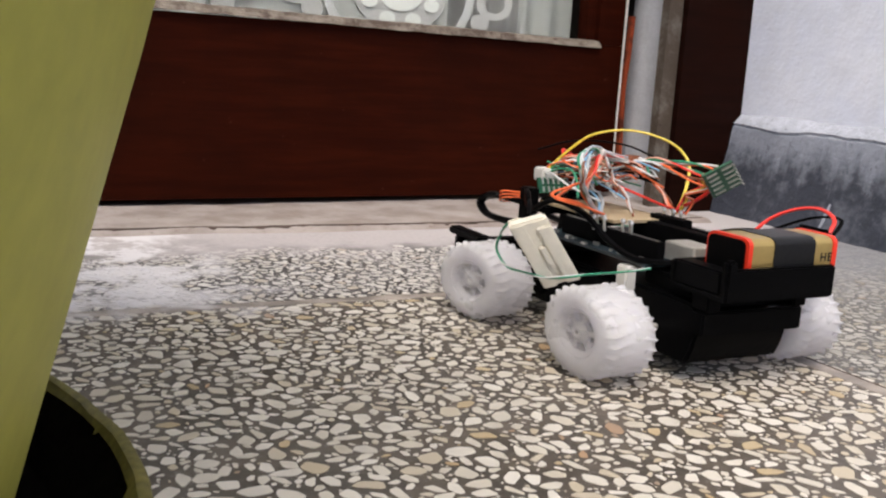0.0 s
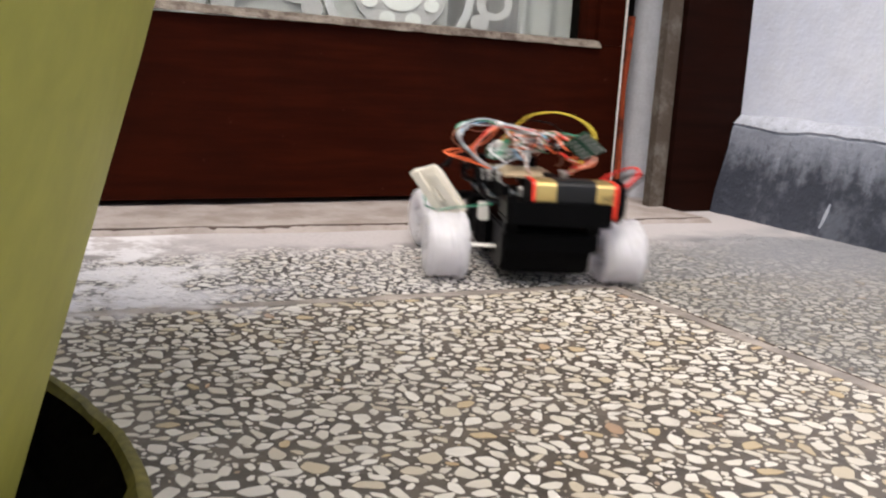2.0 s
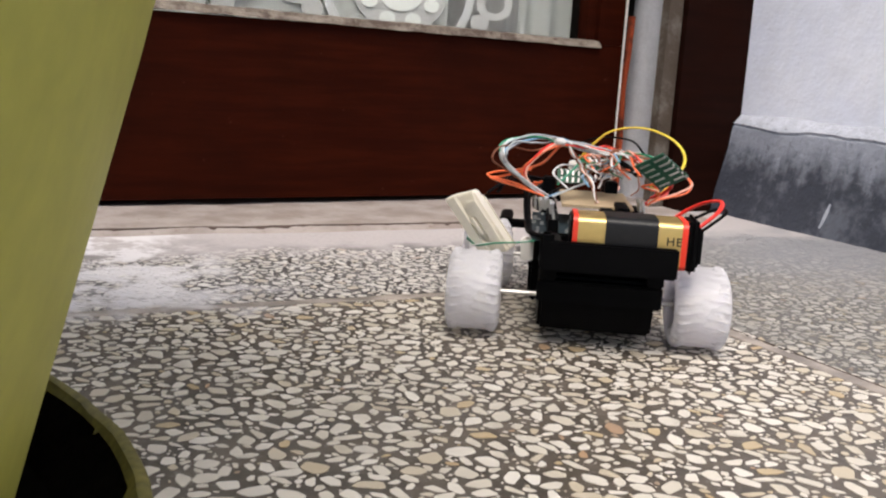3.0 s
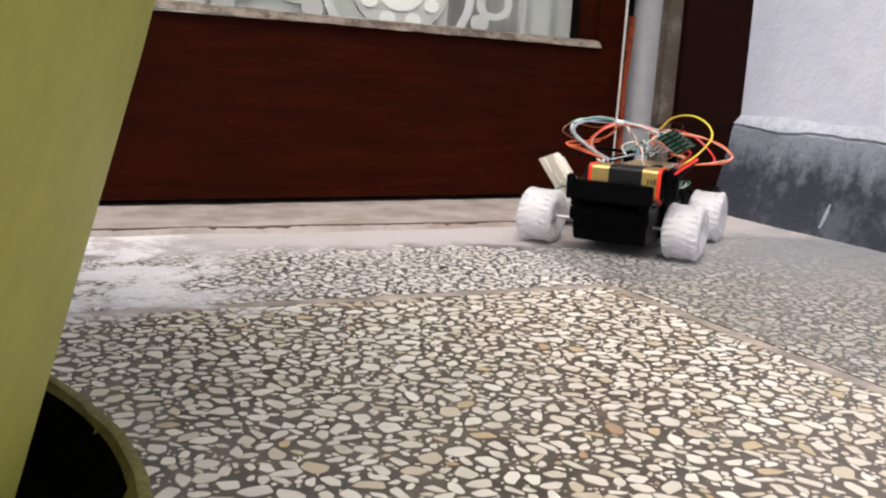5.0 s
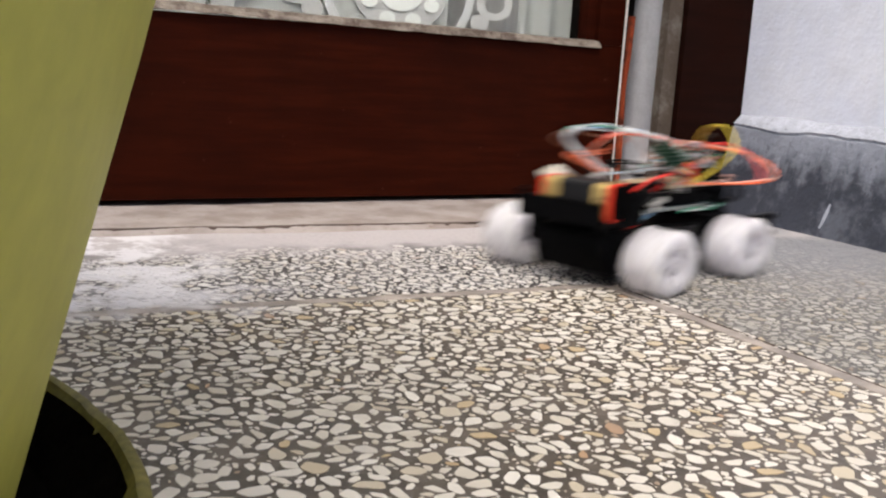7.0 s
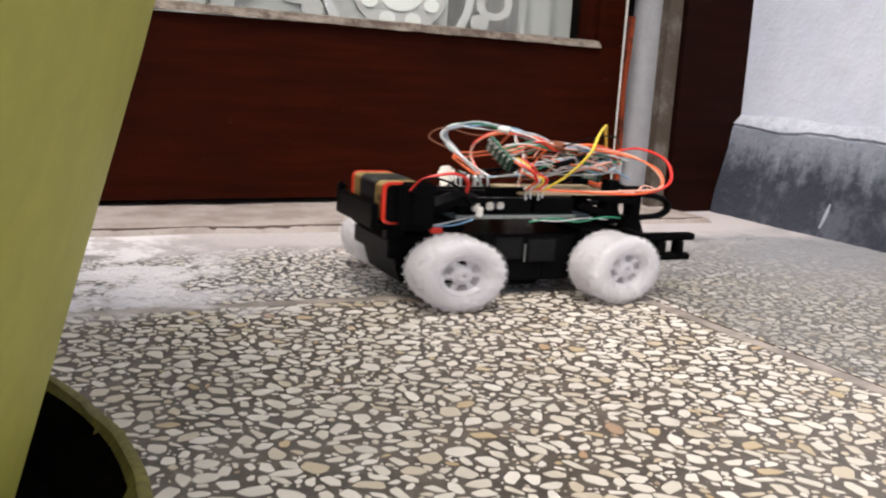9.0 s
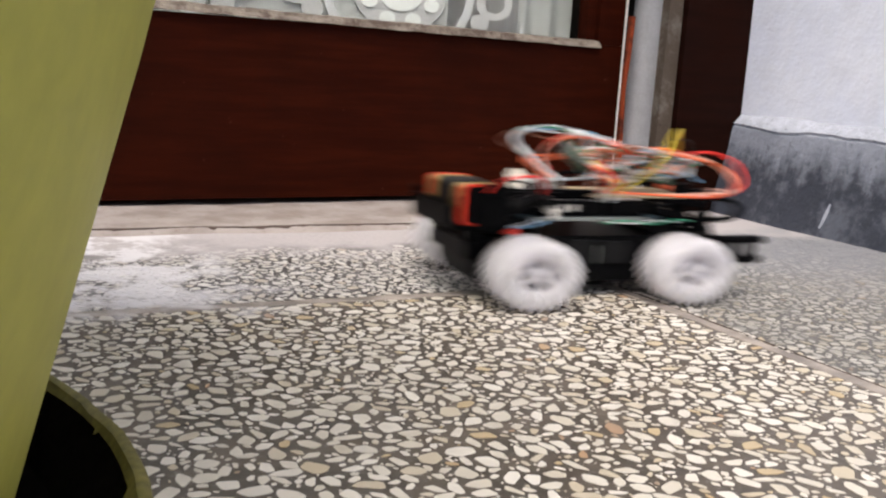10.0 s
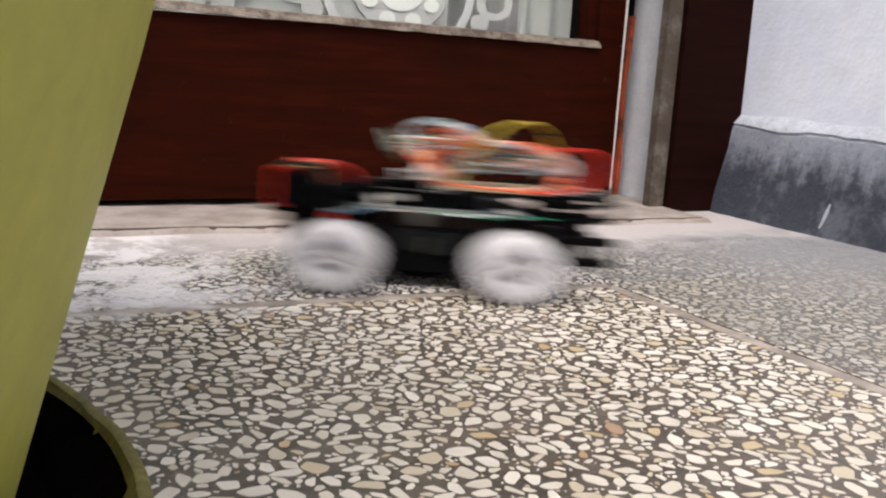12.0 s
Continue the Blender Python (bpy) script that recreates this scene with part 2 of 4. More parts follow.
STEEL = material("tinned_steel", (0.74, 0.72, 0.68), 0.38, 0.7, spread=0.1)
BOARD = material("green_circuit_board", (0.012, 0.085, 0.045), 0.4, spread=0.2)
BLUE_BOARD = material("dark_circuit_board", (0.02, 0.035, 0.045), 0.4, spread=0.2)
EDGE = material("grey_board_edge", (0.20, 0.22, 0.21), 0.6)
SOLDER = material("solder", (0.70, 0.69, 0.66), 0.35, 0.9)
BRASS = material("tan_board", (0.42, 0.32, 0.2), 0.6)
WIRE = {"red": material("red_wire", (0.75, 0.03, 0.02), 0.4, bump=0.0), "orange": material("orange_wire", (0.85, 0.16, 0.05), 0.4, bump=0.0),
        "pink": material("pale_orange_wire", (0.80, 0.42, 0.32), 0.4, bump=0.0),
        "white": material("white_wire", (0.72, 0.72, 0.72), 0.4, bump=0.0), "green": material("green_wire", (0.03, 0.27, 0.15), 0.4, bump=0.0),
        "blue": material("pale_blue_wire", (0.22, 0.42, 0.62), 0.4, bump=0.0), "brown": material("brown_wire", (0.22, 0.07, 0.03), 0.4, bump=0.0),
        "grey": material("grey_wire", (0.42, 0.45, 0.47), 0.4, bump=0.0), "yellow": material("yellow_wire", (0.78, 0.60, 0.06), 0.4, bump=0.0),
        "black": BLACK}


# ---- mesh helpers ----
def box(bm, x0, x1, y0, y1, z0, z1, bevel=0.0, m=None):
    r = bmesh.ops.create_cube(bm, size=1.0, matrix=Matrix.LocRotScale(((x0 + x1) / 2, (y0 + y1) / 2, (z0 + z1) / 2), None, (abs(x1 - x0), abs(y1 - y0), abs(z1 - z0))))
    vs = r["verts"]
    if bevel:
        es = list({e for v in vs for e in v.link_edges})
        out = bmesh.ops.bevel(bm, geom=es, offset=bevel, segments=2, affect="EDGES")
        vs = list({v for f in out["faces"] for v in f.verts} | {v for v in vs if v.is_valid})
    if m is not None:
        bmesh.ops.transform(bm, matrix=m, verts=vs)
    return vs


def cyl(bm, p0, p1, r0, r1=None, n=16):
    p0, p1 = Vector(p0), Vector(p1)
    d = p1 - p0
    m = Matrix.Translation((p0 + p1) / 2) @ d.to_track_quat("Z", "Y").to_matrix().to_4x4()
    return bmesh.ops.create_cone(bm, cap_ends=True, segments=n, radius1=r0, radius2=r0 if r1 is None else r1, depth=d.length, matrix=m)["verts"]


def lathe(bm, profile, n=48, axis="y", closed=True):
    """Turns (along, radius) pairs round an axis."""
    rings = []
    for a, r in profile:
        ring = []
        for i in range(n):
            t = 2 * math.pi * i / n
            c, s = r * math.cos(t), r * math.sin(t)
            ring.append(bm.verts.new((c, a, s) if axis == "y" else (c, s, a)))
        rings.append(ring)
    pairs = list(zip(rings, rings[1:])) + ([(rings[-1], rings[0])] if closed else [])
    for r0, r1 in pairs:
        for i in range(n):
            bm.faces.new((r0[i], r0[(i + 1) % n], r1[(i + 1) % n], r1[i]))


def prism(bm, outline, y0, y1, bevel=0.0, axes="xz"):
    """An outline in x and z (or x and y), swept from y0 to y1 (or z)."""
    def at(a, b, w):
        return (a, w, b) if axes == "xz" else (a, b, w)
    lo = [bm.verts.new(at(a, b, y0)) for a, b in outline]
    hi = [bm.verts.new(at(a, b, y1)) for a, b in outline]
    fs = [bm.faces.new(lo), bm.faces.new(hi)]
    k = len(outline)
    for i in range(k):
        fs.append(bm.faces.new((lo[i], lo[(i + 1) % k], hi[(i + 1) % k], hi[i])))
    bmesh.ops.recalc_face_normals(bm, faces=fs)
    if bevel:
        bmesh.ops.bevel(bm, geom=list({e for f in fs for e in f.edges}), offset=bevel, segments=2, affect="EDGES")


def spline(points, steps=7):
    """A smooth run of points through the given ones."""
    ps = [Vector(q) for q in points]
    ps = [2 * ps[0] - ps[1]] + ps + [2 * ps[-1] - ps[-2]]
    out = []
    for a, b, c, d in zip(ps, ps[1:], ps[2:], ps[3:]):
        for i in range(steps):
            t = i / steps
            out.append(0.5 * ((2 * b) + (c - a) * t + (2 * a - 5 * b + 4 * c - d) * t * t + (3 * b - a - 3 * c + d) * t ** 3))
    return out + [ps[-2]]


def tube(bm, points, r, n=6, steps=7):
    run = spline(points, steps)
    side = None
    rings = []
    for i, q in enumerate(run):
        d = (run[min(i + 1, len(run) - 1)] - run[max(i - 1, 0)]).normalized()
        if side is None:
            side = d.orthogonal().normalized()
        side = (side - d * side.dot(d)).normalized()
        up = d.cross(side)
        rings.append([bm.verts.new(q + r * (math.cos(2 * math.pi * k / n) * side + math.sin(2 * math.pi * k / n) * up)) for k in range(n)])
    for a, b in zip(rings, rings[1:]):
        for k in range(n):
            bm.faces.new((a[k], a[(k + 1) % n], b[(k + 1) % n], b[k]))
    bm.faces.new(rings[0][::-1])
    bm.faces.new(rings[-1])


def part(name, bm, mat, parent=None, label="", smooth=True, kind="", m=None):
    """Links a bmesh as one mesh object, under a thing or under a part."""
    bmesh.ops.recalc_face_normals(bm, faces=bm.faces[:])
    me = bpy.data.meshes.new(name)
    bm.to_mesh(me)
    bm.free()
    me.materials.append(mat)
    if smooth:
        me.polygons.foreach_set("use_smooth", [True] * len(me.polygons))
        me.set_sharp_from_angle(angle=radians(38))
    ob = new(name, me)
    if parent is not None:
        ob.parent = parent
    if m is not None:
        ob.matrix_basis = m
    return tagged(ob, label, kind=kind)


ROOM = pose(0, 0, 0, 0, 0, TURN) @ Matrix.Scale(S, 4)


LEAF = Matrix.Translation((0.4705, 0.638, 0)) @ Matrix.Rotation(radians(3.7), 4, "Z") @ Matrix.Translation((-0.4705, -0.635, 0))
ON_LEAF = {"door_1", "stile", "top_rail", "door_edge", "glazing_bead", "pane", "lace_curtain", "grey_curtain", "white_curtain",
           "medallion", "flower", "dot", "ring", "leaf"}


def room_part(name, bm, mat, parent=None, label="", smooth=True, kind="structure"):
    """A piece of the setting, given in room coordinates; the door's leaf stands ajar."""
    if name in ON_LEAF:
        bmesh.ops.transform(bm, matrix=LEAF, verts=bm.verts[:])
    bmesh.ops.transform(bm, matrix=ROOM, verts=bm.verts[:])
    return part(name, bm, mat, parent, label, smooth, kind)


def rough_edge(bm, cuts, amount, scale, seed=0):
    """Subdivides and pushes the points about, so that the piece looks hand-made."""
    bmesh.ops.subdivide_edges(bm, edges=bm.edges[:], cuts=cuts, use_grid_fill=True)
    for v in bm.verts:
        v.co += Vector(noise.noise_vector(v.co * scale + Vector((seed, 0, 0)))) * amount


# ---- setting ----
def slab(name, mat, u0, u1, v0, v1, z0, z1, cuts=0, amount=0.0, scale=30, bevel=0.0, parent=None, label="", seed=0, kind="structure"):
    bm = bmesh.new()
    box(bm, u0, u1, v0, v1, z0, z1, bevel)
    if cuts:
        rough_edge(bm, cuts, amount, scale, seed)
    return room_part(name, bm, mat, parent, label, kind=kind)


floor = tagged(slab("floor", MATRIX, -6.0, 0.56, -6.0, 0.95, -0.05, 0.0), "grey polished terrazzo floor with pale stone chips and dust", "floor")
sill = bmesh.new()
n_u, profile = 140, ((0.536, 0.0), (0.5395, 0.0022), (0.545, 0.0034), (0.575, 0.0032), (0.600, 0.0036), (0.675, 0.0034), (0.675, -0.01), (0.536, -0.01))
rings = []
for i in range(n_u + 1):
    u = -0.6 + 1.088 * i / n_u
    ring = []
    for k, (v, z) in enumerate(profile):
        w = noise.noise(Vector((u * 22, v * 20, 1))) + 0.6 * noise.noise(Vector((u * 90, v * 60, 2)))
        ring.append(sill.verts.new((u, v + (0.0035 * w if k < 3 else 0), z + (0.0009 * w if 0 < k < 6 else 0))))
    rings.append(ring)
for a, b in zip(rings, rings[1:]):
    for k in range(len(profile)):
        q = (k + 1) % len(profile)
        sill.faces.new((a[k], a[q], b[q], b[k]))
door_sill = tagged(room_part("door_sill", sill, CEMENT), "worn pale cement door sill with a cracked edge", "door sill")
for name, v_mid, width, seed in (("crack", 0.5410, 0.0030, 5),):
    bm = bmesh.new()
    rows = []
    for i in range(361):
        u = -0.4 + 0.885 * i / 360
        w = width * max(0.02, 0.15 + 1.3 * noise.noise(Vector((u * 26, seed, 0))) + 1.1 * noise.noise(Vector((u * 150, seed, 4))))
        v = v_mid + 0.0022 * noise.noise(Vector((u * 30, seed, 7))) + 0.0012 * noise.noise(Vector((u * 130, seed, 8)))
        z = 0.0028
        rows.append([bm.verts.new((u, v - w, z - 0.0012)), bm.verts.new((u, v, z + 0.0006)), bm.verts.new((u, v + w, z))])
    for a, b in zip(rows, rows[1:]):
        for k in range(2):
            bm.faces.new((a[k], a[k + 1], b[k + 1], b[k]))
    room_part(name, bm, CRACK, door_sill, "near-black lining for the shade inside the saucer-filled crack", kind="")
slab("wall_north", WHITE, -6.0, -0.505, 0.555, 0.75, 0, 1.9, label="plain whitewashed wall beside the door")
slab("wall_north_lintel", WHITE, -0.505, 0.70, 0.60, 0.75, 1.36, 1.9, label="plain whitewashed wall over the door")
wall_e = slab("wall_east", WHITE, 0.55, 0.70, -6.0, 0.66, 0, 1.9, cuts=20, amount=0.0025, scale=9, label="whitewashed rough plaster side wall")
tagged(wall_e, category="wall")
# skirting: a proud cement band with a sloping, uneven top
sk = bmesh.new()
prism(sk, [(0.5275, -0.002), (0.5330, 0.020), (0.5390, 0.050), (0.5402, 0.0630), (0.5408, 0.0652), (0.5424, 0.0657), (0.5424, 0.0666), (0.5412, 0.0676), (0.5440, 0.0705), (0.553, 0.0790), (0.56, 0.080), (0.56, -0.002)], -1.6, 0.5845)
bmesh.ops.subdivide_edges(sk, edges=[e for e in sk.edges if abs(e.verts[0].co.y - e.verts[1].co.y) > 0.1], cuts=200, use_grid_fill=True)
for v in sk.verts:
    c = v.co
    w = noise.noise(Vector((c.x * 60, c.y * 28, c.z * 40))) + 0.5 * noise.noise(Vector((c.x * 150, c.y * 90, c.z * 90)))
    c.x += 0.0030 * w * (1 if c.x < 0.552 else 0)
    c.z += 0.0026 * w * (1 if c.z > 0.02 else 0)
skirting = tagged(room_part("baseboard", sk, SKIRT, label="dark grey cement skirting with whitewash drips"), category="skirting")

DRIP = material("whitewash_drip", (0.36, 0.38, 0.42), 0.85)
for v_d, top, low, wid in ((0.4745, 0.023, 0.006, 0.0030),):
    bm = bmesh.new()
    n_d = 8
    rows = []
    for i in range(n_d + 1):
        f = i / n_d
        w = wid * (0.25 + 0.75 * math.sin(math.pi * (0.15 + 0.8 * f))) * 0.5
        y = v_d + 0.003 * (f - 0.5)
        z = top + (low - top) * f
        rows.append([bm.verts.new((0.5275 + 0.26 * z, y - w, z)), bm.verts.new((0.5262 + 0.26 * z, y, z)), bm.verts.new((0.5275 + 0.26 * z, y + w, z)), bm.verts.new((0.5330 + 0.26 * z, y, z))])
    for a, b in zip(rows, rows[1:]):
        for k in range(4):
            bm.faces.new((a[k], a[(k + 1) % 4], b[(k + 1) % 4], b[k]))
    room_part("drip", bm, DRIP, skirting, "dried whitewash drip", kind="")

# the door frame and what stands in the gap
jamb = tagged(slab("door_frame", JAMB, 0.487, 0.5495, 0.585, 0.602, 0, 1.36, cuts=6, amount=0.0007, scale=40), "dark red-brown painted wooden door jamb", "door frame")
stop = slab("rebate", OLD, 0.4745, 0.4868, 0.591, 0.599, 0.0, 1.35, cuts=8, amount=0.0012, scale=50, parent=jamb, label="bare weathered wooden rebate")
slab("frame_head", WOOD, -0.505, 0.486, 0.60, 0.66, 1.30, 1.36, parent=jamb)
slab("frame_post", WOOD, -0.504, -0.45, 0.558, 0.62, 0, 1.299, parent=jamb)
pipe = bmesh.new()
cyl(pipe, (0.5200, 0.672, 0.0), (0.5540, 0.672, 1.5), 0.0157, n=40)
tagged(room_part("pipe", pipe, PIPE, kind=""), "upright grey-white plastic pipe behind the door's edge", "pipe")
tagged(slab("red_plank", RUST, 0.4850, 0.4884, 0.6505, 0.6545, 0.003, 0.147, cuts=4, amount=0.002, kind=""), "upright red oxide plank inside the doorway", "plank")
# unseen room added behind the door, coloured near-black for its shade
slab("wall_inside", SHADE, -0.6, 0.9, 0.945, 0.96, 0, 1.9, label="added inner wall behind the door, near-black for the room's shade")
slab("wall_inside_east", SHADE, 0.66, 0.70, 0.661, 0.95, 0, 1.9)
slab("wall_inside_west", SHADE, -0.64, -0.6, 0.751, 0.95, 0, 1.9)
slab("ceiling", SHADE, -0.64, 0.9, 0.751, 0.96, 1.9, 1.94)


def door_leaf():
    door = slab("door_1", WOOD, -0.448, 0.4705, 0.635, 0.662, 0.0072, 0.1215, cuts=5, amount=0.0006, scale=30)
    tagged(door, "dark red-brown painted wooden door, ajar, with a glazed upper panel", "door")
    slab("stile", WOOD, 0.446, 0.4705, 0.635, 0.662, 0.1216, 1.295, cuts=4, amount=0.0006, parent=door)
    slab("stile", WOOD, -0.448, -0.423, 0.635, 0.662, 0.1216, 1.295, parent=door)
    slab("top_rail", WOOD, -0.4229, 0.4459, 0.635, 0.662, 1.20, 1.295, parent=door)
    slab("door_edge", PAINT_EDGE, 0.4706, 0.4742, 0.637, 0.660, 0.010, 1.29, cuts=6, amount=0.0007, parent=door, label="unpainted pale door edge")
    bm = bmesh.new()
    prism(bm, [(0.6318, 0.1192), (0.6330, 0.1215), (0.6338, 0.1218), (0.6350, 0.1242), (0.6395, 0.1248), (0.6395, 0.1192)], -0.42, 0.4475)
    for v in bm.verts:
        v.co = Vector((v.co.y, v.co.x, v.co.z))
    bmesh.ops.subdivide_edges(bm, edges=[e for e in bm.edges if abs(e.verts[0].co.x - e.verts[1].co.x) > 0.1], cuts=160, use_grid_fill=True)
    for v in bm.verts:
        w = noise.noise(Vector((v.co.x * 60, v.co.y * 90, v.co.z * 90))) + 0.7 * noise.noise(Vector((v.co.x * 190, v.co.y * 90, 3)))
        v.co.z += 0.0005 * w + 0.0095 * (0.4475 - v.co.x)
        v.co.y += 0.0006 * w
    room_part("glazing_bead", bm, BEAD, door, "weathered bare wooden glazing bead with flaking paint")
    slab("glazing_bead", WOOD, 0.4375, 0.4459, 0.640, 0.648, 0.1245, 1.2, cuts=8, amount=0.001, parent=door)
    bm = bmesh.new()
    box(bm, -0.4228, 0.4458, 0.652, 0.654, 0.1218, 1.199)
    glass = bpy.data.materials.new("window_glass")
    glass.use_nodes = True
    nt, b = nodes_of(glass)
    b.inputs["Base Color"].default_value = (0.95, 0.97, 0.96, 1)
    b.inputs["Roughness"].default_value, b.inputs["Transmission Weight"].default_value, b.inputs["IOR"].default_value = 0.04, 1.0, 1.3
    pane = room_part("pane", bm, glass, door, "clear window pane")
    pane.visible_shadow = False
    return door


door_leaf()

LACE = material("white_lace_cloth", (0.76, 0.78, 0.75), 0.9, spread=0.05, scale=30)
NET = material("grey_net_cloth", (0.50, 0.50, 0.49), 0.9, spread=0.12, scale=40)
PALE = material("pale_grey_cloth", (0.55, 0.56, 0.56), 0.9, spread=0.08)


def lace_curtain():
    """A printed curtain close behind the glass: white ground, grey medallions, white discs and leaves."""
    bm = bmesh.new()
    n = 120
    rows = []
    for i in range(n + 1):
        u = -0.42 + 0.745 * i / n
        v = 0.6595 + 0.001 * math.sin(u * 90)
        rows.append((bm.verts.new((u, v, 0.09)), bm.verts.new((u, v, 1.19))))
    for a, b in zip(rows, rows[1:]):
        bm.faces.new((a[0], b[0], b[1], a[1]))
    bmesh.ops.solidify(bm, geom=bm.faces[:], thickness=0.0006)
    cur = tagged(room_part("lace_curtain", bm, LACE, kind=""), "white curtain with grey round medallions behind the glass", "curtain")

    def disc(name, mat, u, z, r, depth, inner=0.0):
        d = bmesh.new()
        k = 40
        ring = [d.verts.new((u + r * math.cos(2 * math.pi * i / k), depth, z + 0.74 * r * math.sin(2 * math.pi * i / k))) for i in range(k)]
        if inner:
            core = [d.verts.new((u + inner * math.cos(2 * math.pi * i / k), depth, z + 0.74 * inner * math.sin(2 * math.pi * i / k))) for i in range(k)]
            for i in range(k):
                d.faces.new((ring[i], ring[(i + 1) % k], core[(i + 1) % k], core[i]))
        else:
            d.faces.new(ring)
        out = bmesh.ops.extrude_face_region(d, geom=d.faces[:])
        bmesh.ops.translate(d, vec=(0, -0.0004, 0), verts=[v for v in out["geom"] if isinstance(v, bmesh.types.BMVert)])
        room_part(name, d, mat, cur, smooth=False, kind="")

    for c in (-0.10, 0.093, 0.286):
        for row in range(5):
            z = 0.1475 + 0.2 * row
            disc("medallion", NET, c, z, 0.037, 0.6580)
            disc("flower", LACE, c, z, 0.0175, 0.6572)
            for k in range(8):
                t = 2 * math.pi * (k + 0.5) / 8
                disc("dot", LACE, c + 0.0265 * math.cos(t), z + 0.74 * 0.0265 * math.sin(t), 0.0062, 0.6572)
            disc("ring", PALE, c, z, 0.060, 0.6580, 0.053)
            for sgn in (-1, 1):
                disc("leaf", NET, c + sgn * 0.078, z - 0.002, 0.016, 0.6580, 0.009)
                disc("leaf", NET, c + sgn * 0.066, z - 0.016, 0.008, 0.6580)
    return cur


lace_curtain()
bm = bmesh.new()
rows = []
for i in range(80):
    u = 0.3305 + 0.0655 * i / 79
    v = 0.670 + 0.0035 * math.sin(u * 210)
    rows.append((bm.verts.new((u, v, 0.09)), bm.verts.new((u, v, 1.19))))
for a, b in zip(rows, rows[1:]):
    bm.faces.new((a[0], b[0], b[1], a[1]))
bmesh.ops.solidify(bm, geom=bm.faces[:], thickness=0.0006)
tagged(room_part("grey_curtain", bm, NET, kind=""), "plain grey net curtain behind the glass", "curtain")
bm = bmesh.new()
rows = []
for i in range(80):
    u = 0.395 + 0.056 * i / 79
    v = 0.682 + 0.004 * math.sin(u * 260)
    rows.append((bm.verts.new((u, v, 0.09)), bm.verts.new((u, v, 1.19))))
for a, b in zip(rows, rows[1:]):
    bm.faces.new((a[0], b[0], b[1], a[1]))
bmesh.ops.solidify(bm, geom=bm.faces[:], thickness=0.0006)
tagged(room_part("white_curtain", bm, LACE, kind=""), "gathered white curtain at the edge of the glass", "curtain")


# ---- flower pot ----
def flower_pot():
    base = new("flower_pot")
    base.location = (POT_X * S, POT_Y * S, 0)
    tagged(base, "tapered olive-green plastic flower pot standing in its saucer", "flower pot")
    bm = bmesh.new()
    r0, k = 0.1226, 0.243
    prof = [(0.006, 0.0), (0.006, r0 - 0.004), (0.010, r0), (0.10, r0 + 0.10 * k), (0.25, r0 + 0.25 * k), (0.252, r0 + 0.25 * k + 0.006), (0.285, r0 + 0.285 * k + 0.006),
            (0.287, r0 + 0.285 * k + 0.002), (0.285, r0 + 0.285 * k - 0.001), (0.25, r0 + 0.25 * k - 0.004), (0.23, r0 + 0.23 * k - 0.004)]
    lathe(bm, [(a * S, r * S) for a, r in prof], 96, "z", closed=False)
    part("pot", bm, POT, base)
    bm = bmesh.new()
    lathe(bm, [(0.23 * S, 0.0001), (0.235 * S, 0.08 * S), (0.23 * S, (r0 + 0.23 * k - 0.003) * S)], 60, "z", closed=False)
    part("soil", bm, SOIL_AND_SHADE, base, "dark damp soil")
    dish = tagged(new("pot_saucer"), "deep olive-green saucer with a worn rim, dark inside", "saucer")
    dish.location = (POT_X * S, POT_Y * S, 0)
    bm = bmesh.new()
    R, hz = SAUCER_R, SAUCER_H
    prof = [(0.0, 0.0), (0.0, R - 0.022), (0.004, R - 0.017), (hz - 0.006, R - 0.003), (hz - 0.004, R - 0.0007), (hz - 0.002, R), (hz - 0.0003, R - 0.0006), (hz, R - 0.0018), (hz - 0.0004, R - 0.0030),
            (hz - 0.002, R - 0.0037), (0.006, R - 0.015), (0.0045, 0.0)]
    lathe(bm, [(a * S, max(r, 0.0002) * S) for a, r in prof], 120, "z", closed=False)
    for v in bm.verts:
        if v.co.z > (hz - 0.007) * S:
            v.co += Vector(noise.noise_vector(v.co * 45)) * 0.0013 + Vector(noise.noise_vector(v.co * 160)) * 0.0007
    part("bowl", bm, SAUCER, dish)
    # lining up to the rim, its near-black colour stands for the pot's shade
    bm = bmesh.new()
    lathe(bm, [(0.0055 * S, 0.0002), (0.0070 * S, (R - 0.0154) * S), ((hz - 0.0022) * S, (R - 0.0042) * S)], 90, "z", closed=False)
    part("dirt", bm, SOIL_AND_SHADE, dish, "near-black lining for the shade inside the saucer")


POT_X, POT_Y, SAUCER_R, SAUCER_H = -0.1910, 0.1182, 0.1497, 0.020
flower_pot()


# ---- the toy car: x forward, y to its left, z up, in millimetres of its own ----
MM = 0.001


def mm(bm):
    bmesh.ops.scale(bm, vec=(MM, MM, MM), verts=bm.verts[:])
    return bm


def boxes(name, mat, parent, label, *rows, bevel=0.8):
    bm = bmesh.new()
    for r in rows:
        box(bm, *r, bevel=bevel)
    return part(name, mm(bm), mat, parent, label)


def rounded(x0, x1, z0, z1, r, n=5):
    """The outline of a rectangle with round corners."""
    out = []
    for cx, cz, a0 in ((x1 - r, z1 - r, 0), (x0 + r, z1 - r, 90), (x0 + r, z0 + r, 180), (x1 - r, z0 + r, 270)):
        for i in range(n + 1):
            a = radians(a0 + 90 * i / n)
            out.append((cx + r * math.cos(a), cz + r * math.sin(a)))
    return out


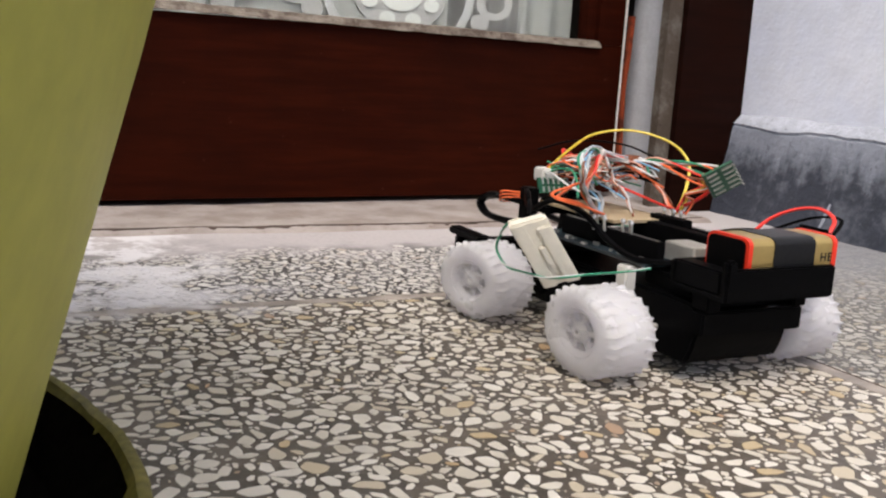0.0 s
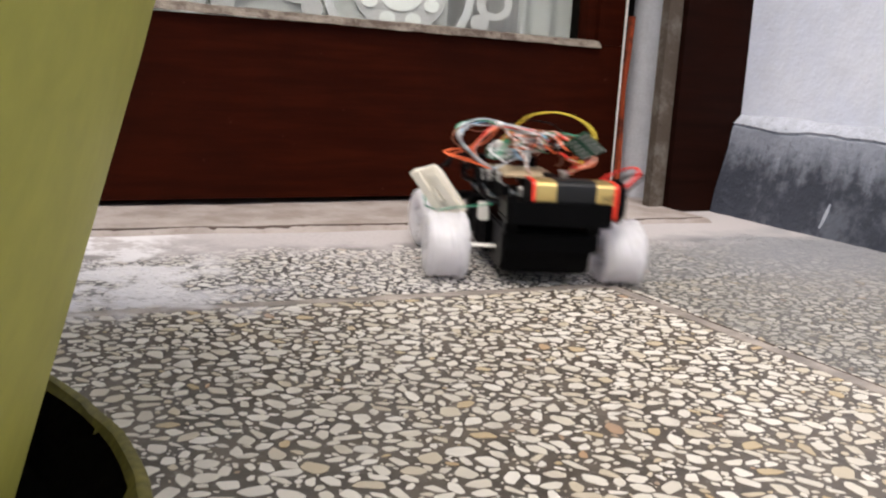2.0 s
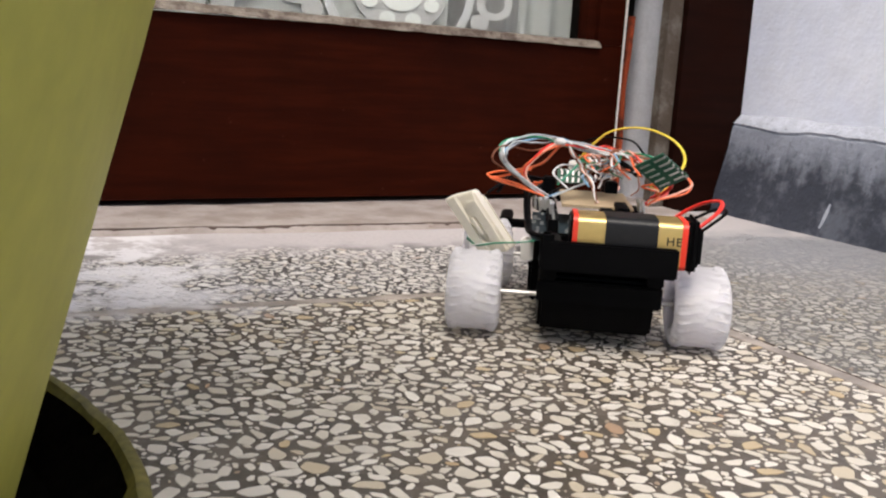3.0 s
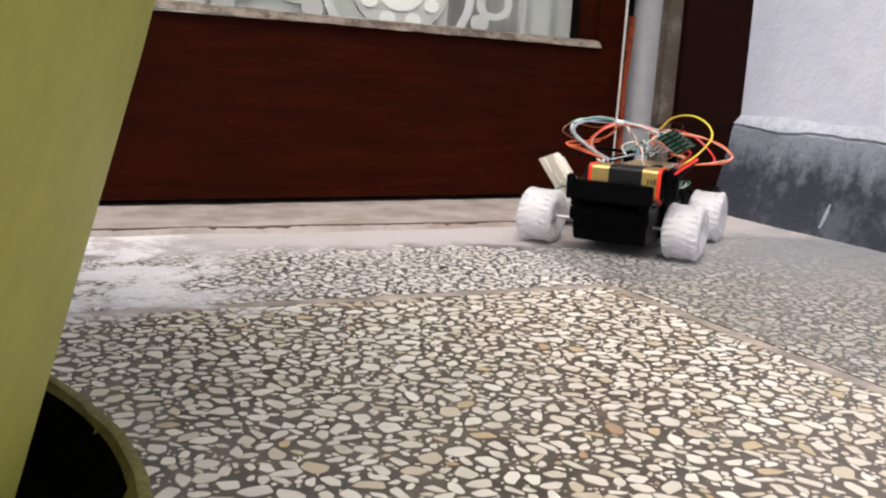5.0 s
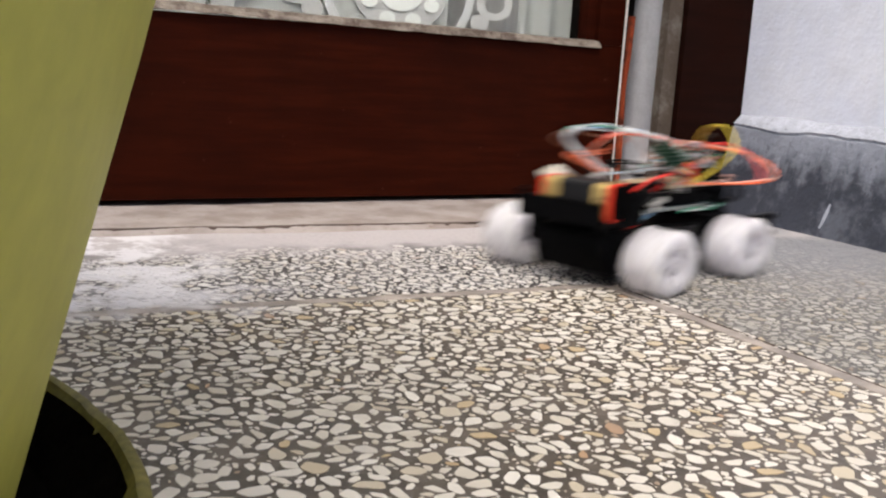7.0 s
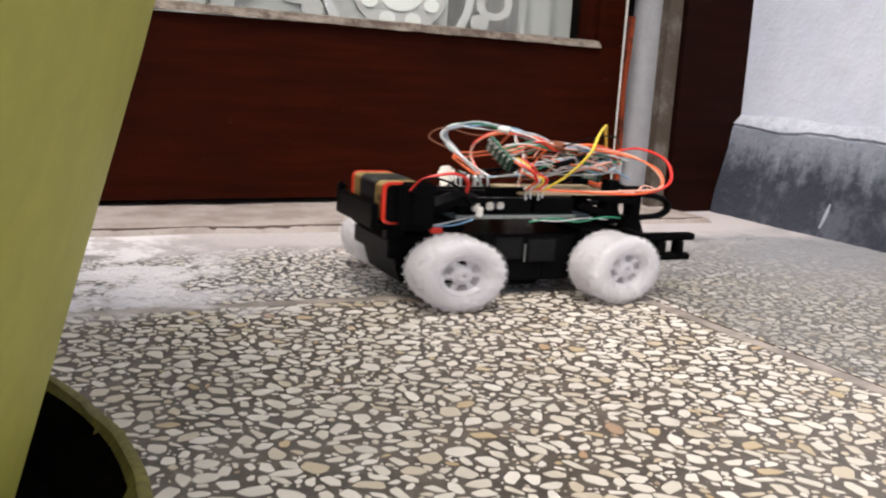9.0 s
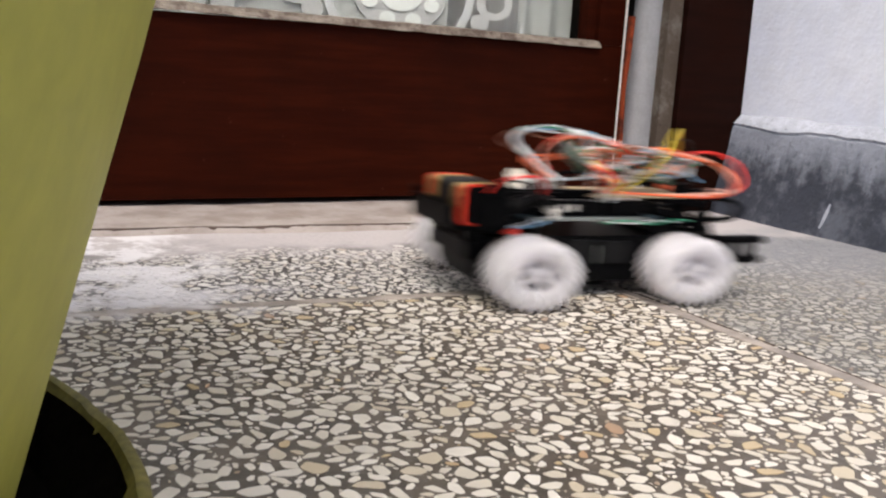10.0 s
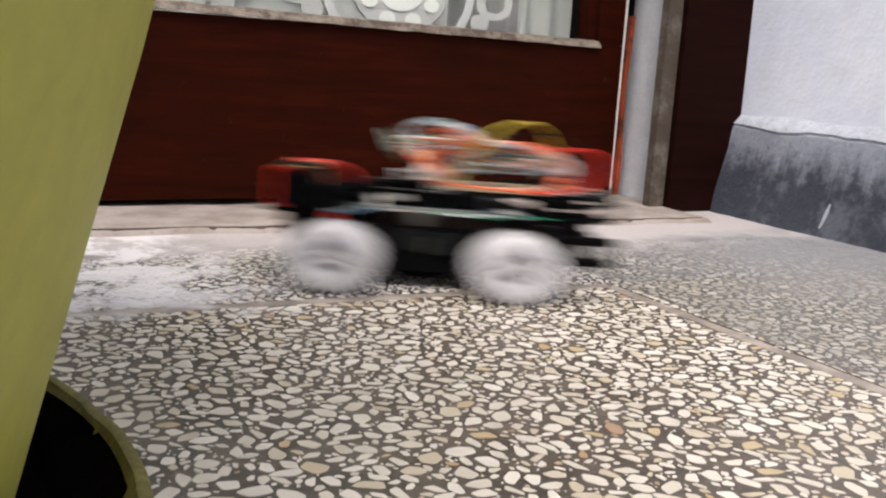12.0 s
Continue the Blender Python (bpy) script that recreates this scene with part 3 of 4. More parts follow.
def make_wheel():
    """A soft half-clear tyre with slanted treads and pointed shoulder teeth, on two slotted discs."""
    bm = bmesh.new()
    k, per = 27, 10
    n = k * per
    prof = [(-8.0, 11.2), (-9.3, 11.6), (-9.8, 12.6), (-10.1, 14.4), (-10.2, 16.2), (-10.0, 17.6), (-9.5, 18.6), (-8.6, 19.4), (-7.2, 19.8), (-5.2, 20.0), (-3.4, 20.2), (-1.7, 20.3), (0.0, 20.3)]
    prof += [(-y, r) for y, r in prof[-2::-1]] + [(7.0, 12.2), (-7.0, 12.2)]
    rings = []
    for y, r in prof:
        ring = []
        for i in range(n):
            t = i / per + (0.5 if y > 0 else 0.0)
            lift = 0.0
            if r > 17.0:
                edge = abs(y)
                saw = abs((t - 0.06 * edge) % 1.0 - 0.5) * 2
                if edge > 6.5:
                    lift = 1.9 * max(0.0, 1 - saw / 0.42) * min(1.0, max(0.0, (r - 18.2) / 1.1))
                else:
                    lift = 0.32 * min(1.0, max(0.0, (0.62 - saw) / 0.4)) * (0.35 if edge < 1 else 1)
            w = 2 * math.pi * i / n
            ring.append(bm.verts.new(((r + lift) * math.cos(w), y, (r + lift) * math.sin(w))))
        rings.append(ring)
    for a, b in zip(rings, rings[1:] + rings[:1]):
        for i in range(n):
            bm.faces.new((a[i], a[(i + 1) % n], b[(i + 1) % n], b[i]))
    wheel = part("wheel", mm(bm), CLEAR, None, "milky half-clear toothed plastic tyre")
    # a disc on each side: raised lip, shallow dish, six slots and a boss
    for sgn in (-1, 1):
        bm = bmesh.new()
        m, spokes = 72, 6
        steps = [(0.9, 8.7), (2.6, 8.9), (3.4, 8.1), (4.9, 7.5), (8.6, 7.3), (9.4, 7.9), (10.2, 8.9), (11.3, 9.2), (11.9, 8.6)]
        grid = [[bm.verts.new((r * math.cos(2 * math.pi * i / m), sgn * y, r * math.sin(2 * math.pi * i / m))) for i in range(m)] for r, y in steps]
        for j, (a, b) in enumerate(zip(grid, grid[1:])):
            for i in range(m):
                if j == 3 and i % (m // spokes) < 8:
                    continue
                bm.faces.new((a[i], a[(i + 1) % m], b[(i + 1) % m], b[i]))
        out = bmesh.ops.extrude_face_region(bm, geom=bm.faces[:])
        bmesh.ops.translate(bm, vec=(0, -1.6 * sgn, 0), verts=[v for v in out["geom"] if isinstance(v, bmesh.types.BMVert)])
        part("rim", mm(bm), CLEAR, wheel, "milky half-clear slotted rim")
    bm = bmesh.new()
    lathe(bm, [(-5.4, 0.5), (-5.4, 4.6), (-3.0, 5.2), (3.0, 5.2), (5.4, 4.6), (5.4, 0.5)], 28, "y")
    part("hub_core", mm(bm), GREY_CORE, wheel, "grey hub behind the slots")
    return wheel


def wire(parent, colour, points, r=0.75, steps=7):
    bm = bmesh.new()
    tube(bm, points, r * 0.9, 6, steps)
    return part("wire", mm(bm), WIRE[colour], parent, colour + " insulated wire")


def toy_car():
    car = new("toy_car")
    tagged(car, "hand-wired radio-controlled toy car, black chassis and milky clear wheels", "toy car")
    car.scale = (S, S, S * FLAT)
    # chassis
    bm = bmesh.new()
    prism(bm, [(-16, 9), (96, 9), (104, 16), (104, 30), (92, 38), (-14, 38), (-19, 37), (-21, 30), (-18.5, 16)], -24, 18, 1.2)
    part("chassis", mm(bm), BLACK, car, "black moulded plastic chassis tub")
    boxes("side_plate", DULL, car, "black ribbed side plate", (18, 66, 18.2, 21, 12, 36), (26, 30, 21, 22, 14, 34), (44, 48, 21, 22, 14, 34))
    boxes("side_plate", DULL, car, "black ribbed side plate", (18, 66, -27, -24.2, 10, 38), (30, 33, -28, -27, 12, 36), (50, 52, -28, -27, 12, 36))
    boxes("side_panel", GREY_PANEL, car, "dark grey side panel", (25, 39, -28.6, -27.2, 24, 37), bevel=0.4)
    boxes("side_panel", GREY_PANEL, car, "dark grey side panel", (42, 56, -28.6, -27.2, 22, 36), bevel=0.4)
    boxes("seam", EDGE, car, "pale seam", (40.2, 40.6, -28.7, -27.6, 22, 33), bevel=0.1)
    boxes("skid_plate", BLACK, car, "black skid plate", (24, 52, -22, 14, 5.5, 9.2), bevel=1.2)
    boxes("rear_bumper", BLACK, car, "black rear bumper", (-24, -18, -26, 19, 25, 36))
    for y in (15.5, -23):
        boxes("tray_post", BLACK, car, "", (-25, -17, y - 3, y + 3, 36.5, 45), bevel=0.6)
    boxes("gear_cover", DULL, car, "dark gear cover", (-12, 14, -20, 14, 38.5, 46))
    # battery holder: floor and walls, open above
    tray = boxes("battery_tray", BLACK, car, "black plastic battery tray", (-33, -5, -29, 19, 43, 46.5))
    boxes("tray_wall", BLACK, tray, "", (-33.2, -30.2, -29, 19.2, 43.5, 58))
    boxes("tray_wall", BLACK, tray, "", (-8, -5, -29, 19, 46, 56))
    boxes("tray_wall", BLACK, tray, "", (-30, -8, 11.6, 19, 46, 56.5))
    boxes("tray_corner", BLACK, tray, "", (-33.4, -29.6, 14.5, 19.5, 50, 62), bevel=1.2)
    bat = bmesh.new()
    prism(bat, rounded(-29.5, -10.5, 47, 70.2, 3.4), -28.6, 9.2)
    battery = part("battery", mm(bat), GOLD, car, "nine-volt battery in gold foil")
    battery.location.y = -2.0 * MM
    for y0, y1 in ((-29.8, -27.8), (8.4, 10.2)):
        bm = bmesh.new()
        prism(bm, rounded(-29.8, -10.2, 46.8, 70.5, 3.5), y0, y1)
        part("end_band", mm(bm), ORANGE, battery, "orange-red end band")
    bm = bmesh.new()
    prism(bm, rounded(-29.85, -10.15, 46.7, 70.55, 3.5), -19.5, -1.2)
    part("tape", mm(bm), TAPE, battery, "black tape wound round")
    for y in (10.3, -29.9):
        bm = bmesh.new()
        prism(bm, rounded(-28.4, -11.6, 48.2, 69.2, 2.6), y - 0.7, y + 0.7)
        part("end_cap", mm(bm), BLACK, battery, "black end plate")
    bm = bmesh.new()
    for y0, y1, z0, z1 in ((-23.2, -22.7, 59, 63), (-25.2, -24.7, 59, 63), (-24.7, -23.2, 60.7, 61.3), (-26.6, -26.1, 59, 63), (-27.9, -26.6, 59, 59.6), (-27.7, -26.6, 60.7, 61.3), (-27.9, -26.6, 62.4, 63)):
        box(bm, -29.62, -29.3, y0, y1, z0, z1)
    part("printing", mm(bm), TAPE, battery, "black printed bars", smooth=False)
    boxes("battery_clip", DULL, car, "black battery clip", (-24, -8, -36.6, -33.2, 44, 71.5), (-21, -11, -38.8, -36.2, 47, 67), bevel=1.6)
    # boards
    bm = bmesh.new()
    box(bm, 4, 74, -26, 22, 48.6, 50.2, 0.3)
    main = part("circuit_board", mm(bm), BLUE_BOARD, car, "dark main circuit board")
    boxes("board_edge", EDGE, main, "grey board edge", (6, 66, -26.8, -26.05, 48.3, 50.4), bevel=0.1)
    boxes("header", DULL, main, "black pin header", (8, 44, -24, -20, 50.4, 60), bevel=0.3)
    boxes("header", DULL, main, "black pin header", (46, 66, -24, -20, 50.4, 60), bevel=0.3)
    boxes("header", DULL, main, "black pin header", (6, 40, 12, 16, 50.4, 60), bevel=0.3)
    boxes("header", DULL, main, "black pin header", (42, 66, 12, 16, 50.4, 60), bevel=0.3)
    boxes("capacitor", STEEL, main, "small metal can", (14, 18, -25.8, -24.2, 52, 58), (21, 25, -25.8, -24.2, 53, 58), (26, 30, -25.8, -24.2, 53.5, 58), bevel=0.8)
    bm = bmesh.new()
    box(bm, -2, 48, -11, -6, 52, 62.2, 0.4)
    part("header_strip", mm(bm), DULL, car, "tall black header strip")
    bm = bmesh.new()
    box(bm, 26, 46, -17, -12, 58, 65.0, 0.4)
    part("header_strip", mm(bm), DULL, car, "tall black header strip")
    for y, x0, x1, z in ((14, 8, 40, 60.0), (14, 44, 66, 60.0), (-22, 10, 44, 60.0)):
        bm = bmesh.new()
        for i in range(int((x1 - x0) / 2.2)):
            box(bm, x0 + i * 2.2, x0 + i * 2.2 + 1.1, y - 0.55, y + 0.55, z, z + 0.25)
        part("contact_row", mm(bm), SOLDER, main, "row of small metal contacts", smooth=False)
    bm = bmesh.new()
    rnd = random.Random(7)
    for _ in range(26):
        x, y = rnd.uniform(6, 72), rnd.choice((rnd.uniform(2, 11), rnd.uniform(16.5, 21)))
        box(bm, x, x + rnd.uniform(1.2, 3.2), y, y + rnd.uniform(0.9, 2.0), 50.2, 50.2 + rnd.uniform(0.7, 2.0), 0.1)
    part("small_components", mm(bm), SOLDER, main, "small soldered components")
    boxes("usb_socket", STEEL, main, "silver metal socket", (-3, 13, -4, 7, 50.3, 59.2), bevel=0.5)
    boxes("power_socket", BLACK, main, "black power socket", (-2, 9, -19, -11, 50.3, 59), bevel=0.8)
    boxes("chip", DULL, main, "black chip", (22, 50, -6, 2, 50.3, 53.5), bevel=0.3)
    boxes("tan_board", BRASS, car, "tan perforated board", (40, 92, -20, 10, 61, 62.6), bevel=0.2)
    # pins and solder
    for x, y in ((33, 19), (36, 17), (39, 18), (42, 16), (37, 21), (41, -24), (44, -23), (47, -25), (50, -23), (22, 15), (24, 14), (27, 15)):
        bm = bmesh.new()
        cyl(bm, (x, y, 59), (x, y + 0.6, 65.5), 0.55, n=8)
        cyl(bm, (x, y + 0.6, 65.3), (x, y + 0.7, 66.8), 1.1, 0.7, n=8)
        part("pin", mm(bm), SOLDER, main, "tinned pin")
    # front: bumper arms, posts and a loop
    for y in (-38, 34):
        boxes("bumper_arm", BLACK, car, "black bumper arm", (96, 124, y - 3, y + 3, 36.5, 41), (102, 108, y - 3, y + 3, 28, 37), (114, 118, y - 3, y + 3, 26, 37), (100, 122, y - 3, y + 3, 24, 28.5), bevel=0.9)
    boxes("bumper_bar", BLACK, car, "black front bumper bar", (98, 104, -38, 34, 34, 39), bevel=0.9)
    bm = bmesh.new()
    tube(bm, [(88, -14, 60), (108, -14, 60.5), (121, -14, 58.5), (126.5, -14, 53), (122, -14, 47), (108, -14, 45.5), (92, -14, 46)], 2.0, 8)
    part("tow_loop", mm(bm), BLACK, car, "black plastic loop")
    bm = bmesh.new()
    tube(bm, [(92, 17, 61), (108, 20, 62), (120, 20, 60), (126.5, 20, 54.5), (121, 20, 49), (108, 20, 48), (92, 17, 48.5)], 2.0, 8)
    part("tow_loop", mm(bm), BLACK, car, "black plastic loop")
    for name, outline, y0, y1 in (("front_post", [(84, 42), (99, 42), (96, 52), (95.5, 70), (88.5, 70), (88, 56)], -17, -11),
                                  ("front_post", [(97, 35), (112, 35), (108.5, 46), (109, 66), (101.5, 66), (102, 48)], -17, -11),
                                  ("front_post", [(88, 36), (99, 36), (97, 50), (97, 70), (90, 70), (90, 50)], 12, 18),
                                  ("upper_arm", [(78, 58.5), (79, 62.5), (105, 58.5), (105, 54)], -19.5, -17.1),
                                  ("lower_arm", [(71, 52.5), (72, 56.5), (75, 56.5), (92, 49.5), (91, 45.5)], -20, -17.1)):
        bm = bmesh.new()
        prism(bm, outline, y0, y1, 0.7)
        part(name, mm(bm), BLACK, car, "black moulded plastic")
    boxes("cross_bar", BLACK, car, "black moulded plastic", (84, 96, -10.9, 11.9, 56, 61), bevel=1.0)
    boxes("steering_block", DULL, car, "dark steering block", (70, 92, -27, 22, 14, 40), bevel=1.5)
    # axles
    for x in (0.0, 79.5):
        bm = bmesh.new()
        cyl(bm, (x, -36, 21.6), (x, 36, 21.6), 1.3, n=10)
        part("axle", mm(bm), STEEL, car, "steel axle")
    boxes("lug", CHALK, car, "white nylon lug", (15.5, 18.5, -28, -26, 49.5, 55.5), bevel=0.5)
    boxes("lug", CHALK, car, "white nylon lug", (9, 15, 21, 26, 36, 48), bevel=0.7)
    # cream plug, leaning outwards over the wheels
    bm = bmesh.new()
    up = Vector((0, 16, 29)).normalized()
    wide = Vector((0.39, 0.92, 0))
    wide = (wide - up * wide.dot(up)).normalized()
    thick = up.cross(wide)
    lean = Matrix.Translation((35.5, 43.5, 49.5)) @ Matrix((wide, thick, up)).transposed().to_4x4()
    box(bm, -7.2, 7.2, -3.0, 3.0, -18, 18, 0.9, lean)
    for sgn in (-1, 1):
        box(bm, -7.2, -1.6, 2.8 * sgn, 4.4 * sgn, -18, 14, 0.6, lean)
        box(bm, 1.6, 7.2, 2.8 * sgn, 4.4 * sgn, -18, 18, 0.6, lean)
        box(bm, -1.2, 1.2, 2.6 * sgn, 5.0 * sgn, -6, 4, 0.4, lean)
    part("plug", mm(bm), CREAM, car, "cream nylon plug")
    boxes("white_connector", CHALK, car, "small white connector", (98, 106, -2, 6, 72, 80), bevel=0.8)
    boxes("red_lug", ORANGE, car, "orange-red lug", (-6, 0, -28, -24, 40, 44), bevel=0.8)
    # small green boards among the wires
    def green_board(mid, turn, w, d):
        m = Matrix.Translation(mid) @ turn.to_4x4()
        bm = bmesh.new()
        box(bm, -w / 2, w / 2, -d / 2, d / 2, -0.7, 0.7, 0.2, m)
        b = part("sensor_board", mm(bm), BOARD, car, "small green circuit board with solder pads")
        for i in range(5):
            for j in range(2):
                x, y = -w / 2 + 2.2 + i * (w - 4.4) / 4, -d / 4 + j * d / 2
                for z0, z1 in ((0.7, 1.15), (-1.15, -0.7)):
                    bm = bmesh.new()
                    box(bm, x - 0.45, x + 0.45, y - d * 0.17, y + d * 0.17, z0, z1, 0, m)
                    part("pad", mm(bm), SOLDER, b, "tinned pad", smooth=False)
        for i in range(6):
            x = -w / 2 + 1.6 + i * (w - 3.2) / 5
            bm = bmesh.new()
            cyl(bm, m @ Vector((x, d / 2 - 0.6, -1)), m @ Vector((x, d / 2 - 0.6, 2.4)), 0.4, n=6)
            part("pin", mm(bm), SOLDER, b, "tinned pin")

    def facing(along, across):
        a = Vector(along).normalized()
        n = a.cross(Vector(across)).normalized()
        return Matrix((a, n.cross(a), n)).transposed()

    green_board((24.5, -27.7, 87), facing((5, -11.3, -11.7), (-3, -10.4, 7.3)), 18, 14)
    green_board((93, 4, 71), facing((0, -1, 0), (0.3, 0, 1)), 15, 9)
    wires(car)
    wheel = make_wheel()
    wheel.parent = car
    made = [wheel]
    for _ in range(3):
        w = wheel.copy()
        scene.collection.objects.link(w)
        for child in wheel.children:
            c = child.copy()
            scene.collection.objects.link(c)
            c.parent = w
        made.append(w)
    return car, made


def wires(car):
    rnd = random.Random(4)

    def jit(points, a):
        return [tuple(q + rnd.uniform(-a, a) * (0.4 if i in (0, len(points) - 1) else 1) for q in pt) for i, pt in enumerate(points)]

    def strand(colour, path, spread, turns, wander=0.9, r=0.62):
        """One wire of a loosely twisted bundle that follows the path."""
        run = spline(jit(path, wander), 3)
        ph, out = rnd.uniform(0, 6.28), []
        for i, q in enumerate(run):
            f = i / (len(run) - 1)
            w = ph + turns * 6.28 * f
            k = spread * (0.35 + 0.65 * math.sin(math.pi * min(1, max(0, f)))) * rnd.uniform(0.8, 1.2)
            out.append(q + Vector((0.5 * k * math.sin(w), k * math.cos(w), k * math.sin(w))))
        wire(car, colour, out, r, 4)

    # up from the left pins, round in a wide loop, through the white tie, then forward
    trunk = [(40, 18, 66), (35, 26, 74), (28, 34, 84), (26, 36, 91), (30, 33, 97), (40, 22, 98.5), (48, 14, 97), (57, 3, 94), (62, -11, 91), (76, -13, 90), (92, -8, 87), (103, -1, 79)]
    for i, col in enumerate(("grey", "white", "blue", "grey", "green", "white", "grey")):
        strand(col, [(x + (i % 3) * 1.5, y - (i % 2) * 2, z) if k == 0 else (x, y, z) for k, (x, y, z) in enumerate(trunk)], 1.5, 2.2)
    wire(car, "brown", [(40, 18, 66), (30, 33, 80), (20, 40, 88), (26, 36, 95), (38, 24, 92), (48, 14, 96)], 0.5)
    # orange: from the pins straight to the tie and on
    for col in ("orange", "pink", "red"):
        strand(col, [(39, 19, 67), (37, 27, 78), (38, 24, 88), (46, 15, 96), (57, 2, 94.5), (63, -12, 91.5), (78, -14, 90), (94, -9, 87), (104, -2, 79)], 1.2, 1.6)
    # from the green board to the brown knot, forward to the connector
    fan = [(26, -25, 88), (36, -23, 89.5), (50, -17, 91), (61, -13, 90.5), (75, -13, 90), (90, -8, 88), (99, -3, 84), (103, 1, 77)]
    for i, col in enumerate(("white", "green", "orange", "pink", "green", "red", "white", "brown", "orange")):
        strand(col, [(x, y + (i - 4) * 1.1, z - (i - 4) * 0.9) if k < 2 else (x, y, z) for k, (x, y, z) in enumerate(fan)], 2.0, 1.8, 1.2)
    for col in ("white", "pink", "blue", "orange", "green", "brown", "white"):
        strand(col, [(40 + rnd.uniform(-6, 10), -14 + rnd.uniform(-8, 14), 84 + rnd.uniform(-6, 6)), (58, -12, 89), (72, -11, 86), (86, -8, 84), (98, -2, 81), (103, 1, 77)], 1.6, 1.5, 3.6, 0.5)
    # loop that hangs out to the right
    loop = [(42, -24.5, 65.5), (60, -33, 66), (80, -46, 68), (93, -51, 73), (97, -45, 80), (92, -30, 86), (84, -15, 89), (74, -13, 90)]
    for col in ("pink", "orange"):
        strand(col, loop, 0.9, 2.0, 0.6, 0.7)
    wire(car, "red", [(41, -24.5, 66), (62, -31, 65.5), (90, -40, 66), (110, -35, 72), (116, -23, 84), (109, -11, 90), (98, -4, 87)], 0.85)
    # yellow arch
    wire(car, "yellow", [(47, -26, 64), (54, -36, 76), (61, -42, 90), (68, -37, 100.5), (79, -25, 105.5), (88, -12, 102), (94, -4, 92), (100, 2, 80)], 0.75)
    wire(car, "black", [(58, -24, 92), (78, -20, 97.5), (96, -8, 97), (107, 4, 90)], 0.6)
    # the orange pair that sticks out to the left
    wire(car, "orange", [(38, 19, 67), (36, 30, 73), (35, 41.5, 76.5), (38, 39, 78.5), (42, 30, 80), (46, 20, 84), (50, 13, 94)], 0.75)
    wire(car, "orange", [(36, 18, 67), (34, 29, 71.5), (34, 40.5, 75.5), (40, 36, 76), (48, 24, 80)], 0.75)
    # twisted pair that drops from the tie to the board
    drop = [(51, 10, 96), (51, 6, 89), (53, 2, 82), (50, -2, 74), (47, -5, 63)]
    strand("white", drop, 0.6, 3.0, 0.6, 0.55)
    strand("brown", drop, 0.6, 3.0, 0.6, 0.55)
    strand("pink", drop, 0.6, 3.0, 0.6, 0.55)
    # crinkled ends between the green board and the right pins
    for k, col in enumerate(("orange", "white", "yellow", "red")):
        x = 40 + 2 * k
        wire(car, col, [(30 + 2 * k, -26, 85), (34 + 2 * k, -31, 80), (x - 2, -22 - 2 * k, 76), (x + 2, -30, 72), (x, -25, 65)], 0.6)
    wire(car, "red", [(33, -29, 82), (38, -34, 78), (42, -31, 72), (44, -27, 69)], 1.0)
    # low runs
    for col, dy in (("blue", 0), ("black", 2), ("grey", -2)):
        strand(col, [(42, 16 + dy, 66), (56, 6 + dy, 69), (76, -2 + dy, 71), (92, -4, 73), (102, -1, 76)], 0.9, 1.2)
    wire(car, "white", [(52, 8, 70), (66, 14, 76), (84, 10, 79), (101, 3, 77)], 0.6)
    wire(car, "green", [(62, 12, 70), (72, 6, 77), (86, 1, 82), (100, 2, 78)], 0.6)
    wire(car, "white", [(60, -6, 70), (74, -10, 76), (82, -18, 78), (88, -14, 74), (80, -8, 72)], 0.6)
    wire(car, "pink", [(70, -12, 74), (80, -20, 80), (88, -18, 82), (94, -10, 78)], 0.6)
    for k in range(16):
        x0, x1 = rnd.uniform(48, 66), rnd.uniform(84, 106)
        y0, y1 = rnd.uniform(-22, 2), rnd.uniform(-16, 4)
        z0, z1 = rnd.uniform(74, 90), rnd.uniform(72, 86)
        run = [(x0 + (x1 - x0) * f / 5 + rnd.uniform(-2.5, 2.5), y0 + (y1 - y0) * f / 5 + rnd.uniform(-4, 4), z0 + (z1 - z0) * f / 5 + rnd.uniform(-3.5, 3.5)) for f in range(6)]
        wire(car, ("white", "pink", "green", "white", "orange", "blue", "grey", "brown")[k % 8], run, 0.5)
    bm = bmesh.new()
    tube(bm, [(56, -22, 80), (66, -19, 82), (76, -15, 85)], 1.7, 8)
    part("wire_sleeve", mm(bm), BLACK, car, "black sleeve on a joint")
    wire(car, "brown", [(40, -18, 70), (48, -22, 73), (56, -22, 80)], 0.4)
    bm = bmesh.new()
    cyl(bm, (46.2, 16.0, 97.4), (49.8, 12.0, 96.4), 2.6, n=10)
    part("cable_tie", mm(bm), CHALK, car, "white tie round the wires")
    bm = bmesh.new()
    cyl(bm, (58.5, -12.6, 90.8), (64.5, -12.6, 90.2), 3.3, n=10)
    part("knot", mm(bm), WIRE["brown"], car, "brown tape knot round the wires")
    # heavy black lead from the front, over the plug, to the board's rear
    wire(car, "black", [(94, 16, 66), (77, 24, 61), (59, 25, 69.5), (38, 25, 66.5), (22, 24, 56), (8, 22, 51.5), (-3, 12, 52)], 1.7)
    wire(car, "black", [(56, 38, 64), (66, 33, 72), (80, 25, 71), (92, 17, 68)], 1.1)
    wire(car, "black", [(50, 42, 64), (60, 36, 69), (74, 28, 70), (88, 20, 68)], 0.9)
    # battery leads
    wire(car, "red", [(-20, -37, 67), (-17, -43.5, 74.5), (-8, -46, 78), (0, -43, 76.5), (6, -37, 71), (8, -31, 64)], 0.95)
    wire(car, "black", [(-20, -37, 64), (-18, -46, 74.5), (-8, -44, 74), (4, -38, 66), (12, -28, 57)], 0.8)
